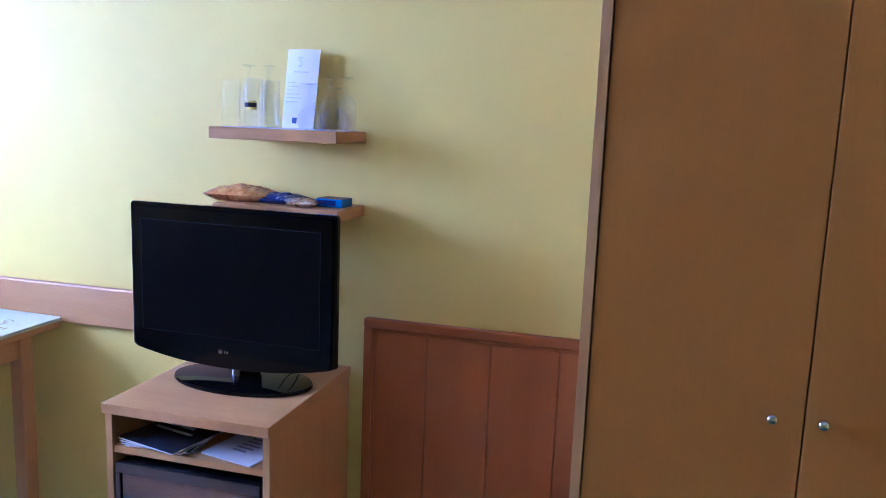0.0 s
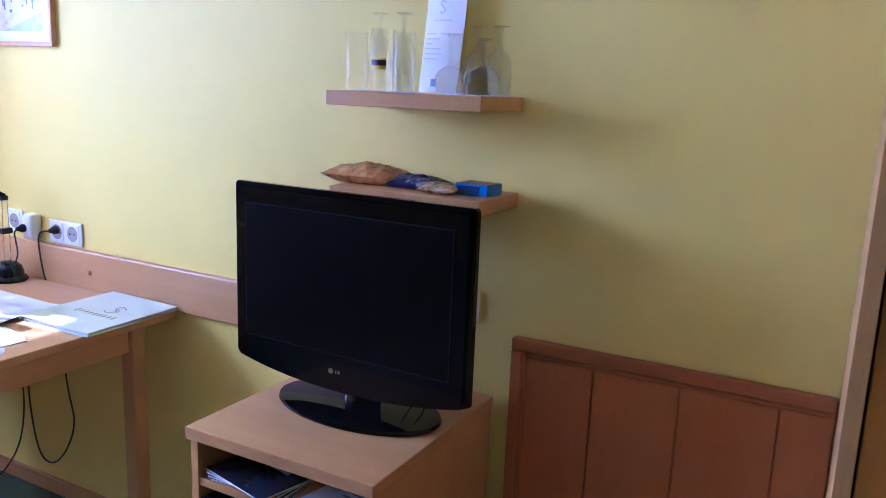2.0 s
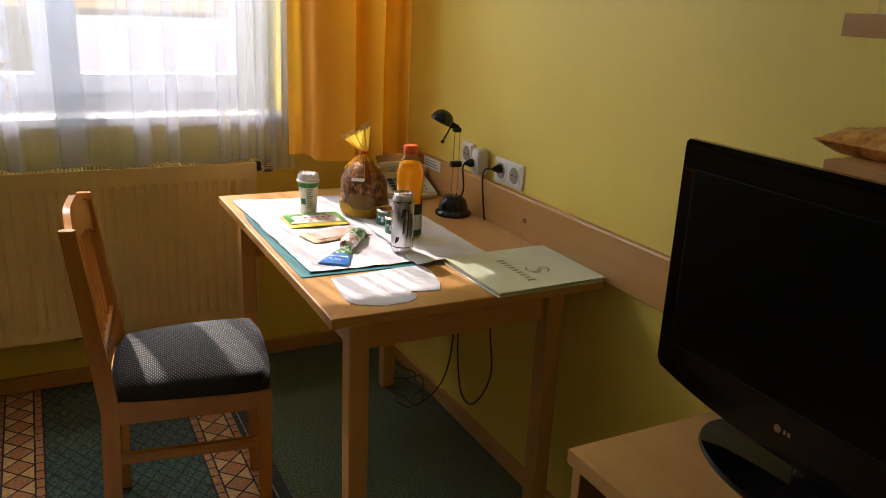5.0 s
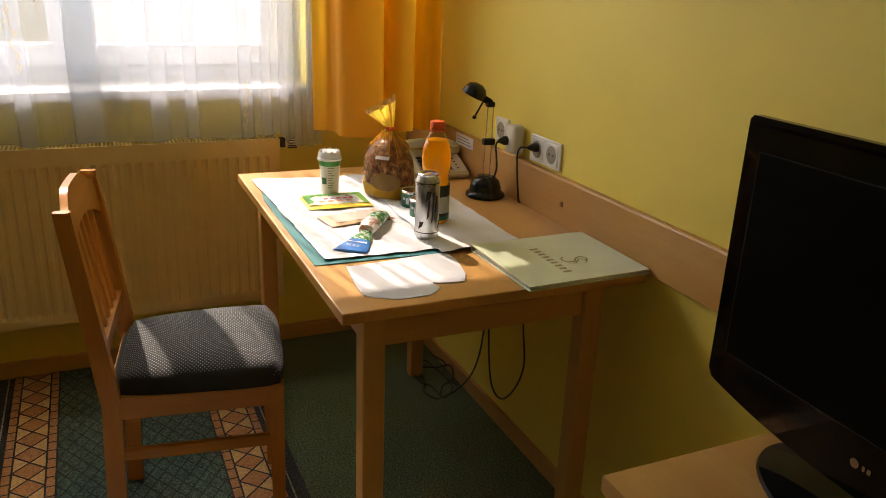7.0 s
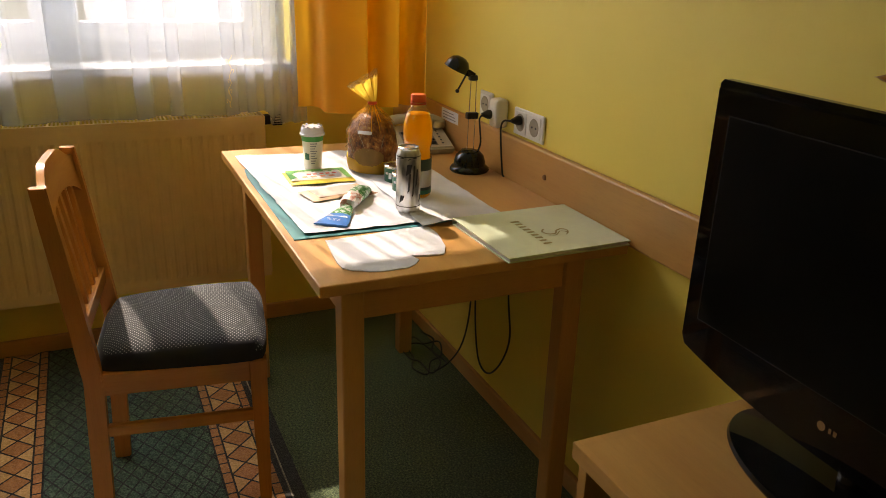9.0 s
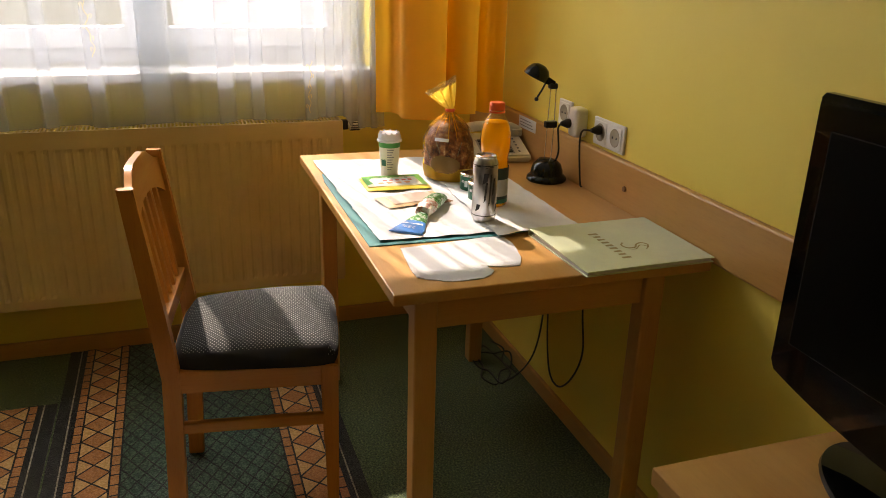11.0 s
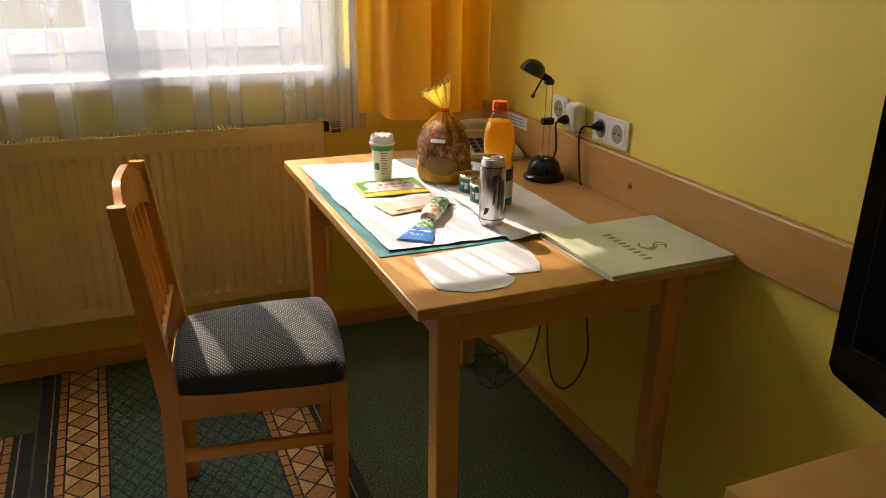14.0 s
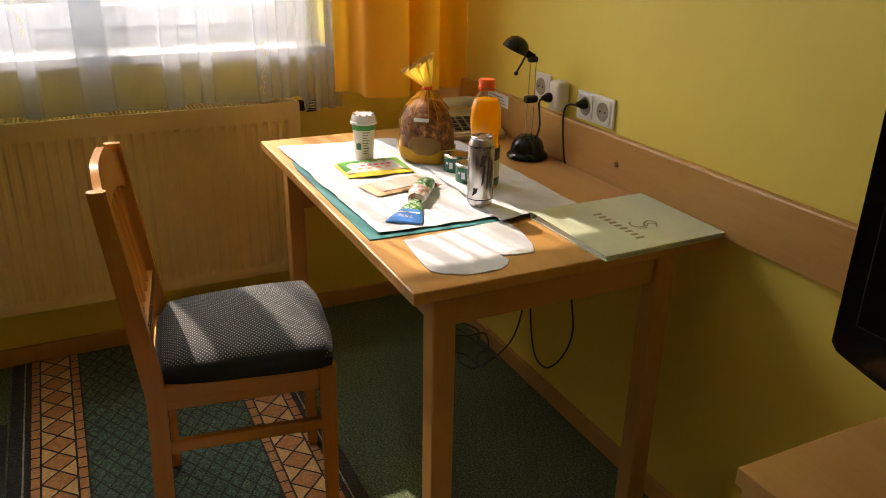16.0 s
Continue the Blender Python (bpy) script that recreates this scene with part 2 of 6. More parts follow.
# window: outer frame, two casements, panes, inner sill
window = thing("window_1", pose(X0, 0, 0), "white painted double casement window behind sheer curtains", "window", kind="structure")
bm = box(-0.24, -0.17, WY0, WY0 + 0.06, WZ0, WZ1, 0.004)
box(-0.24, -0.17, WY1 - 0.058, WY1, WZ0, WZ1, 0.004, bm)
box(-0.24, -0.17, WY0 + 0.06, WY1 - 0.058, WZ0, WZ0 + 0.05, 0.004, bm)
box(-0.24, -0.17, WY0 + 0.06, WY1 - 0.058, WZ1 - 0.06, WZ1, 0.004, bm)
part("window_frame", bm, M_WHITE_FRAME, window)
part("window_sill", box(-0.17, 0.070, WY0 + 0.002, WY1 - 0.002, WZ0 - 0.028, WZ0, 0.006), plain("grey_sill_stone", (0.46, 0.47, 0.47), 0.4, vary=0.1, scale=30.0), window, "pale grey window sill")
MID = 1.13
for a, b in ((WY0 + 0.062, MID - 0.002), (MID + 0.002, WY1 - 0.060)):
    s = 0.07 if b < 1.5 else 0.068
    z0, z1 = WZ0 + 0.052, WZ1 - 0.062
    bm = box(-0.22, -0.15, a, a + s, z0, z1, 0.005)
    box(-0.22, -0.15, b - s, b, z0, z1, 0.005, bm)
    box(-0.22, -0.15, a + s, b - s, z0, z0 + s, 0.005, bm)
    box(-0.22, -0.15, a + s, b - s, z1 - s, z1, 0.005, bm)
    sash = part("casement", bm, M_WHITE_FRAME, window)
    pane = part("pane", box(-0.19, -0.184, a + s - 0.005, b - s + 0.005, z0 + s - 0.005, z1 - s + 0.005), M_PANE, sash)
    pane.visible_shadow = False

# skirting boards and the wooden rail above the desk
structure("baseboard_north", box(X0 + 0.016, -0.20, Y1 - 0.015, Y1, 0, 0.055, 0.004), M_BEECH_X, "narrow beech skirting board", "baseboard")
structure("baseboard_west", box(X0, X0 + 0.016, Y0, Y1, 0, 0.06, 0.004), M_BEECH_Y, "narrow beech skirting board", "baseboard")
rail = structure("wall_rail_trim", box(X0 + 0.002, -1.22, Y1 - 0.02, Y1, 0.741, 0.868, 0.006), M_BEECH_X, "beech board fixed to the wall behind the desk", "wall trim")

# outside, far behind the sheer: added dark lawn, and pale paving to brighten the view
structure("ground", box(-80, X0 - 0.4, -60, 60, -0.7, -0.5), plain("lawn_green", (0.06, 0.08, 0.035), 0.9, vary=0.3, scale=1.2), "lawn added as dark ground outside the window", "ground")
structure("pavement", box(-60, X0 - 0.45, 1.35, 14, -0.4998, -0.46), plain("pale_paving", (0.32, 0.34, 0.36), 0.85, vary=0.12, scale=0.8), "pale sunlit paving, added to brighten the view outside the window", "pavement")

# ---- desk ----
def desk():
    x0, x1, y0, y1 = -2.958, -1.87, 1.543, 2.229
    cx, cy = (x0 + x1) / 2, (y0 + y1) / 2
    ob = thing("desk", pose(cx, cy, 0), "light beech desk with square legs standing against the wall", "desk")
    w, d = (x1 - x0) / 2, (y1 - y0) / 2
    part("tabletop", box(-w, w, -d, d, 0.726, 0.75, 0.003), M_BEECH_X, ob)
    front, rear = -d + 0.071, d - 0.115
    for sx in (-1, 1):
        for ay in (front, rear):
            ax = sx * (w - (0.046 if sx > 0 else 0.062))
            part("leg", box(ax - 0.023, ax + 0.023, ay - 0.023, ay + 0.023, 0.001, 0.7255, 0.004), M_BEECH_Z, ob)
    for ay in (front, rear):
        part("apron", box(-w + 0.0855, w - 0.0695, ay - 0.011, ay + 0.011, 0.655, 0.7255, 0.002), M_BEECH_X, ob)
    for sx in (-1, 1):
        ax = sx * (w - (0.046 if sx > 0 else 0.062))
        # window-side apron is made deeper only to block sun under the desk
        part("apron", box(ax - 0.011, ax + 0.011, front + 0.0235, rear - 0.0235, 0.655 if sx > 0 else 0.558, 0.7255, 0.002), M_BEECH_Y, ob)
    return ob


desk()


# ---- chair ----
def seat_cloth():
    m, nt, b = nodes_of("dotted_seat_cloth")
    v = coords(nt, (150, 150, 150), (0, 0, radians(45)))
    vo = nt.nodes.new("ShaderNodeTexVoronoi")
    vo.voronoi_dimensions = "2D"
    vo.inputs["Scale"].default_value, vo.inputs["Randomness"].default_value = 1.0, 0.0
    nt.links.new(v, vo.inputs["Vector"])
    dots = ramp(nt, vo.outputs["Distance"], [(0.15, (0.25, 0.265, 0.25)), (0.24, (0.019, 0.022, 0.022))])
    nt.links.new(mixed(nt, dots, ramp(nt, noise_tex(nt, coords(nt), 500.0, 1.0), [(0.3, (0.7,) * 3), (0.7, (1.0,) * 3)]), 0.8), b.inputs["Base Color"])
    b.inputs["Roughness"].default_value = 0.9
    b.inputs["Sheen Weight"].default_value = 0.02
    bumped(nt, b, noise_tex(nt, coords(nt), 500.0, 1.0), 0.3, 0.001)
    return m


def lofted(rows, bm=None):
    """A solid through rings of four corners each."""
    bm = bm or bmesh.new()
    rings = [[bm.verts.new(p) for p in r] for r in rows]
    for a, b in zip(rings, rings[1:]):
        for i in range(4):
            bm.faces.new((a[i], a[(i + 1) % 4], b[(i + 1) % 4], b[i]))
    bm.faces.new(rings[0][::-1]), bm.faces.new(rings[-1])
    return bm


def back_y(z):
    """The bent line of the rear posts."""
    return -0.205 - 0.02 * max(0, 0.43 - z) / 0.43 - 0.056 * (max(0, z - 0.43) / 0.455) ** 1.1


def chair():
    ob = thing("dining_chair", pose(-2.3895, 1.358, 0, 0, 0, -8.5) @ Matrix.Diagonal((1, 0.955, 1, 1)), "beech dining chair with slatted back and dark dotted seat cushion", "chair")
    for sx in (-1, 1):
        rows = []
        for k in range(15):
            z = 0.001 + 0.872 * k / 14
            half = 0.021 if z < 0.5 else 0.021 - 0.004 * (z - 0.5) / 0.4
            y, x = back_y(z), sx * (0.176 - 0.004 * abs(z - 0.43))
            rows.append([(x - half * 0.62, y - half, z), (x + half * 0.62, y - half, z), (x + half * 0.62, y + half, z), (x - half * 0.62, y + half, z)])
        bm = lofted(rows)
        bmesh.ops.bevel(bm, geom=[e for e in bm.edges if abs(e.verts[0].co.z - e.verts[1].co.z) > 0.02], offset=0.004, segments=2, affect="EDGES")
        part("rear_leg", bm, M_CHAIR, ob, smooth=True)
        fx, fy = sx * 0.172, 0.158
        t = 0.013
        bm = lofted([[(fx - t, fy - t, 0.001), (fx + t, fy - t, 0.001), (fx + t, fy + t, 0.001), (fx - t, fy + t, 0.001)],
                     [(fx - 0.018, fy - 0.02, 0.454), (fx + 0.018, fy - 0.02, 0.454), (fx + 0.018, fy + 0.02, 0.454), (fx - 0.018, fy + 0.02, 0.454)]])
        bmesh.ops.bevel(bm, geom=list(bm.edges), offset=0.003, segments=2, affect="EDGES")
        part("front_leg", bm, M_CHAIR, ob, smooth=True)
        part("side_rail", box(sx * 0.172 - 0.011, sx * 0.172 + 0.011, -0.188, 0.139, 0.399, 0.4525, 0.003), M_CHAIR_Y, ob)
        part("stretcher", box(sx * 0.172 - 0.009, sx * 0.172 + 0.009, -0.193, 0.142, 0.292, 0.320, 0.004), M_CHAIR_Y, ob)
    part("front_rail", box(-0.153, 0.153, 0.147, 0.169, 0.399, 0.4525, 0.003), M_CHAIR_X, ob)
    part("rear_rail", box(-0.162, 0.162, -0.216, -0.194, 0.399, 0.4525, 0.003), M_CHAIR_X, ob)
    # cushion: domed top, rounded plan, slightly narrower at the back
    bm = bmesh.new()
    n, m = 22, 22
    grid = []
    for j in range(m + 1):
        row = []
        for i in range(n + 1):
            u, w = 2 * i / n - 1, 2 * j / m - 1
            su = u * math.sqrt(1 - 0.14 * w * w * w * w)
            sw = w * math.sqrt(1 - 0.16 * u * u * u * u)
            x = su * (0.187 + 0.010 * w)
            y = -0.012 + sw * 0.197
            edge = max(abs(u), abs(w))
            z = 0.470 + 0.028 * (1 - edge ** 7) ** 0.5 + 0.027 * (1 - u * u) * (1 - 0.85 * w * w) + 0.006 * w
            row.append(bm.verts.new((x, y, z)))
        grid.append(row)
    for j in range(m):
        for i in range(n):
            bm.faces.new((grid[j][i], grid[j][i + 1], grid[j + 1][i + 1], grid[j + 1][i]))
    rim = [e for e in bm.edges if e.is_boundary]
    low = bmesh.ops.extrude_edge_only(bm, edges=rim)["geom"]
    for v in [g for g in low if isinstance(g, bmesh.types.BMVert)]:
        v.co.z = 0.453
    bmesh.ops.contextual_create(bm, geom=[e for e in bm.edges if e.is_boundary])
    bm.normal_update()
    for f in bm.faces:
        f.material_index = 1 if abs(f.normal.z) < 0.62 or f.calc_center_median().z < 0.461 else 0
    part("seat", bm, [seat_cloth(), plain("black_seat_border", (0.02, 0.021, 0.025), 0.9, fine=500.0, bump=0.3)], ob, "dark dotted fabric cushion", smooth=True)
    # crest rail, lower back rail and slats follow the lean of the posts
    bm = bmesh.new()
    cols = []
    for k in range(25):
        u = 2 * k / 24 - 1
        x = u * 0.163
        top = 0.858 + 0.036 * (0.5 + 0.5 * math.cos(math.pi * min(1.0, max(0.0, (abs(u) - 0.35) / 0.63))))
        bot = 0.770 + 0.040 * (1 - abs(u) ** 2.5)
        bow = -0.010 * (1 - u * u)
        cols.append([bm.verts.new((x, back_y(bot) + bow - 0.009, bot)), bm.verts.new((x, back_y(bot) + bow + 0.009, bot)),
                     bm.verts.new((x, back_y(top) + bow + 0.008, top)), bm.verts.new((x, back_y(top) + bow - 0.008, top))])
    for a, b in zip(cols, cols[1:]):
        for i in range(4):
            bm.faces.new((a[i], a[(i + 1) % 4], b[(i + 1) % 4], b[i]))
    bm.faces.new(cols[0]), bm.faces.new(cols[-1][::-1])
    part("crest_rail", bm, M_CHAIR_X, ob, smooth=True)
    y = back_y(0.545)
    part("lower_back_rail", box(-0.162, 0.162, y - 0.010, y + 0.010, 0.530, 0.570, 0.003), M_CHAIR_X, ob)
    for k in range(5):
        x = -0.105 + 0.0525 * k
        bow = -0.008 * (1 - (x / 0.163) ** 2)
        rows = []
        for i in range(7):
            z = 0.560 + (0.815 - 0.560) * i / 6
            yy = back_y(z) + bow * i / 6
            rows.append([(x - 0.009, yy - 0.005, z), (x + 0.009, yy - 0.005, z), (x + 0.009, yy + 0.005, z), (x - 0.009, yy + 0.005, z)])
        part("slat", lofted(rows), M_CHAIR, ob)
    return ob


chair()


# ---- radiator ----
def radiator():
    ob = thing("radiator", pose(-3.205, 0, 0), "cream enamel ribbed panel radiator under the window", "radiator")
    y0, y1, z0, z1 = -0.08, 1.725, 0.225, 0.80
    n = int((y1 - y0 - 0.06) / 0.0335)
    bm = bmesh.new()
    # front sheet with upright pressed ribs
    ys = [y0]
    for k in range(n):
        c = y0 + 0.035 + (k + 0.5) * 0.0335
        ys += [c - 0.011, c - 0.004, c + 0.004, c + 0.011]
    ys.append(y1)
    zs = [(z0, 0), (z0 + 0.03, 0), (z0 + 0.042, 1), (z1 - 0.067, 1), (z1 - 0.055, 0), (z1 - 0.004, 0)]
    rows = []
    for z, on in zs:
        row = []
        for i, y in enumerate(ys):
            inner = 0 < i < len(ys) - 1 and (i - 1) % 4 in (1, 2)
            row.append(bm.verts.new((-0.0038 if inner and on else 0.0, y, z)))
        rows.append(row)
    for a, b in zip(rows, rows[1:]):
        for i in range(len(ys) - 1):
            bm.faces.new((a[i], a[i + 1], b[i + 1], b[i]))
    part("front_panel", bm, M_RADIATOR, ob)
    part("side_panel", box(-0.095, -0.0005, y1 - 0.004, y1 + 0.004, z0 + 0.01, z1, 0.002), M_RADIATOR, ob)
    part("back_panel", box(-0.10, -0.096, y0, y1 - 0.005, z0, z1 - 0.02), M_RADIATOR, ob)
    bm = box(-0.095, -0.085, y0, y1 - 0.005, z1 - 0.006, z1)
    box(-0.012, -0.0005, y0, y1 - 0.005, z1 - 0.006, z1, bm=bm)
    m = int((y1 - y0) / 0.0118)
    for k in range(m):
        c = y0 + 0.0085 + k * 0.0118
        if c < y1 - 0.012:
            box(-0.085, -0.012, c - 0.0024, c + 0.0024, z1 - 0.006, z1 - 0.001, bm=bm)
    part("top_grille", bm, M_RADIATOR, ob)
    # inner block in near-black, so the shade inside the slots is in its colour
    part("slot_shade_core", box(-0.088, -0.02, y0 + 0.02, y1 - 0.02, z0 + 0.03, z1 - 0.05), M_DARK, ob)
    bm = lathe([(0.0, 0), (0.012, 0), (0.012, 0.012), (0.019, 0.014), (0.020, 0.05), (0.017, 0.058), (0.0, 0.06)], 20)
    turned(bm, pose(-0.045, y1 + 0.022, 0.778, -90, 0, 0))
    valve = part("thermostat_valve", bm, plain("white_plastic", (0.75, 0.73, 0.66), 0.4, vary=0.04, bump=0.0), ob, "white ribbed thermostat knob", smooth=True)
    for k in range(14):
        a = 2 * math.pi * k / 14
        bmr = box(-0.0015, 0.0015, -0.001, 0.0015, 0.016, 0.048)
        turned(bmr, pose(-0.045, y1 + 0.022, 0.778, -90, 0, 0) @ pose(0.0205 * math.cos(a), 0.0205 * math.sin(a), 0, 0, 0, math.degrees(a) - 90))
        part("rib", bmr, M_DARK, valve)
    bm = box(-0.058, -0.032, y1 + 0.004, y1 + 0.03, 0.762, 0.794, 0.004)
    part("valve_body", bm, M_DARK, ob)
    part("pipe", tube([Vector((-0.05, 1.50, 0.24)), Vector((-0.05, 1.50, 0.20)), Vector((-0.118, 1.50, 0.19))], 0.008), M_RADIATOR, ob)
    for y in (0.2, 1.09):
        part("bracket", box(-0.1245, -0.09, y, y + 0.035, 0.18, 0.225, 0.006), M_DARK, ob)
    return ob


radiator()


# ---- curtains ----
SHEER_X = -3.238
PLEATS = [(-0.12, 0.05), (0.05, 0.04), (0.22, 0.07), (0.40, 0.04), (0.55, 0.045), (0.70, 0.04), (0.84, 0.036), (0.977, 0.045), (1.15, 0.08), (1.358, 0.05), (1.455, 0.038), (1.626, 0.042), (1.692, 0.034), (1.75, 0.03), (1.797, 0.026), (1.840, 0.024)]
FINE = [(0.13, 0.016), (0.31, 0.018), (0.475, 0.014), (0.625, 0.016), (0.77, 0.014), (0.905, 0.014), (1.045, 0.018), (1.305, 0.008), (1.410, 0.014), (1.503, 0.015), (1.545, 0.012), (1.588, 0.014), (1.660, 0.010), (1.722, 0.009)]


def sheer_line():
    """The run of the cloth seen from above: (point, share) pairs. Loose waves, wide pleats in which it lies
    threefold all the way down, and fine pleats, share 1, that open out towards the hem."""
    pts = [(SHEER_X, -0.25, 0)]
    at = -0.25
    for c, w, fine in sorted([(c, w, 0) for c, w in PLEATS] + [(c, w, 1) for c, w in FINE]):
        y = at + 0.03
        while y < c - w / 2 - 0.012:
            pts.append((SHEER_X + 0.006 * math.sin(y * 37) + 0.003 * math.sin(y * 91), y, 0))
            y += 0.022
        k = 0.45 if fine else 1.0
        for x, u in ((0.004, -0.5), (0.007, 0.1), (0.013, 0.5), (0.017, 0.38), (0.016, 0.0), (0.017, -0.42), (0.022, -0.5), (0.026, -0.3), (0.024, 0.2), (0.018, 0.5), (0.008, 0.62)):
            pts.append((SHEER_X + x * k, c + u * w, fine * (c + 1.0)))
        at = c + 0.62 * w
    for k in range(1, 6):
        y = at + (1.88 - at) * k / 5
        pts.append((SHEER_X + 0.007 * math.sin(y * 41), y, 0))
    return smooth_line(pts, 4)


def sheer_front(y):
    return SHEER_X + (0.0265 if any(abs(y - c) < w / 2 for c, w in PLEATS) else 0.008)


def sheer_sheet(z0, z1, nz, proud=0.0):
    bm = bmesh.new()
    line = sheer_line()
    rows = []
    for j in range(nz + 1):
        z = z0 + (z1 - z0) * j / nz
        open_ = min(1.0, max(0.0, (1.32 - z) / 0.16))
        row = []
        for i, p in enumerate(line):
            sway = 0.006 * noise.noise((p.y * 4, z * 2.5, 1.0))
            lift = 0.005 * math.sin(p.y * 23) - 0.034 * min(1.0, max(0.0, (p.y - 1.742) / 0.02)) if z < 0.83 else 0
            x, y = p.x, p.y
            if p.z > 0.5:
                # a fine pleat opens: its run is laid out flat between its two ends
                a, b = i, i
                while a > 0 and line[a].z > 0.5:
                    a -= 1
                while b < len(line) - 1 and line[b].z > 0.5:
                    b += 1
                t = (i - a) / (b - a)
                x += (line[a].x * (1 - t) + line[b].x * t - x) * open_
                y += (line[a].y * (1 - t) + line[b].y * t - y) * open_
            row.append(bm.verts.new((x + proud + 0.004 * noise.noise((p.y * 7, z * 3, 5.0)), y + sway, z + lift)))
        rows.append(row)
    for a, b in zip(rows, rows[1:]):
        for i in range(len(line) - 1):
            bm.faces.new((a[i], a[i + 1], b[i + 1], b[i]))
    return bm


def drape_sheet():
    """Heavy cloth hung on the front track: broad folds with sharp returns, some hanging lower than others."""
    run = [(-3.135, 1.826, 0), (-3.125, 1.845, 0), (-3.120, 1.872, 0), (-3.075, 1.885, 0), (-3.020, 1.880, 0), (-2.997, 1.897, 0), (-2.985, 1.935, 0), (-2.985, 1.985, 0), (-3.000, 2.020, 0),
           (-3.060, 2.030, 0), (-3.108, 2.030, 0), (-3.095, 2.043, 0), (-3.060, 2.052, 0), (-3.045, 2.080, 0), (-3.045, 2.120, 0), (-3.055, 2.148, 0), (-3.095, 2.160, 0), (-3.105, 2.172, 0), (-3.075, 2.184, 0), (-3.062, 2.205, 0), (-3.063, 2.228, 0), (-3.064, 2.250, 0)]
    line = smooth_line(run, 6)
    bm = bmesh.new()
    rows = []
    nz = 26
    for j in range(nz + 1):
        s = j / nz
        row = []
        for i, p in enumerate(line):
            close = 0.86 + 0.14 * (1 - s) ** 0.8
            x = -3.06 + (p.x + 3.06) * close + 0.004 * noise.noise((p.y * 14, s * 3, 2.0))
            y = p.y + 0.006 * noise.noise((p.y * 9, s * 4, 7.0)) * (0.3 + s)
            hem = 0.838 + 0.002 * math.sin(p.y * 31)
            row.append(bm.verts.new((x, min(y, 2.2485), hem + (2.462 - hem) * s)))
        rows.append(row)
    for a, b in zip(rows, rows[1:]):
        for i in range(len(line) - 1):
            bm.faces.new((a[i], a[i + 1], b[i + 1], b[i]))
    return bm


ob = thing("sheer_curtain", pose(0, 0, 0), "white sheer curtain in loose folds over the window", "curtain")
part("cloth", sheer_sheet(0.807, 2.462, 24), M_SHEER, ob, smooth=True)
part("hem", sheer_sheet(0.807, 0.819, 1, 0.001), M_SHEER, ob, smooth=True)
ob = thing("orange_curtain", pose(0, 0, 0), "orange drape gathered in heavy folds beside the window", "curtain")
part("cloth", drape_sheet(), M_DRAPE, ob, smooth=True)
ob = thing("curtain_rail", pose(0, 0, 2.48), "white curtain rail fixed to the ceiling", "curtain rail")
part("track", box(-3.30, -3.20, -0.4, 2.24, -0.02, 0.119, 0.004), M_WHITE_FRAME, ob)
part("front_track", box(-3.11, -3.01, -0.4, 2.24, -0.02, 0.119, 0.004), M_WHITE_FRAME, ob)

# ---- television and its cabinet ----
def tv_cabinet():
    x0, x1, y0, y1, h = -1.33, -0.884, 1.742, 2.232, 0.716
    ob = thing("tv_cabinet", pose((x0 + x1) / 2, (y0 + y1) / 2, 0), "beech cabinet with an open shelf and built-in fridge", "cabinet")
    w, d = (x1 - x0) / 2, (y1 - y0) / 2
    part("top", box(-w, w, -d, d, h - 0.026, h, 0.002), M_BEECH_X, ob)
    for s in (-1, 1):
        part("side_panel", box(s * (w - 0.012) - 0.009, s * (w - 0.012) + 0.009, -d + 0.012, d - 0.002, 0.001, h - 0.0265, 0.001), M_BEECH_Z, ob)
    part("back_panel", box(-w + 0.022, w - 0.022, d - 0.012, d - 0.004, 0.02, h - 0.0265), M_BEECH_Z, ob)
    part("shelf", box(-w + 0.0215, w - 0.0215, -d + 0.016, d - 0.0125, 0.588, 0.606, 0.001), M_BEECH_X, ob)
    part("plinth", box(-w + 0.0215, w - 0.0215, -d + 0.04, -d + 0.055, 0.001, 0.06), M_BEECH_X, ob)
    return ob


tv_cabinet()
fr = thing("mini_fridge", pose(-1.107, 1.97, 0.061), "small dark grey fridge built into the cabinet", "fridge")
M_FRIDGE = plain("dark_grey_steel", (0.022, 0.023, 0.025), 0.16, 0.2, vary=0.08)
part("body", box(-0.185, 0.185, -0.17, 0.20, 0.0, 0.50, 0.004), M_FRIDGE, fr)
door = part("door", box(-0.196, 0.196, -0.212, -0.172, 0.002, 0.505, 0.006), plain("black_glass_door", (0.012, 0.013, 0.015), 0.08, vary=0.03, bump=0.0), fr, "glossy black fridge door")
bm = box(-0.196, 0.196, -0.2175, -0.2125, 0.478, 0.505, 0.002)
box(-0.196, -0.182, -0.2175, -0.2125, 0.002, 0.478, 0.002, bm)
box(0.182, 0.196, -0.2175, -0.2125, 0.002, 0.478, 0.002, bm)
part("door_trim", bm, M_FRIDGE, door)


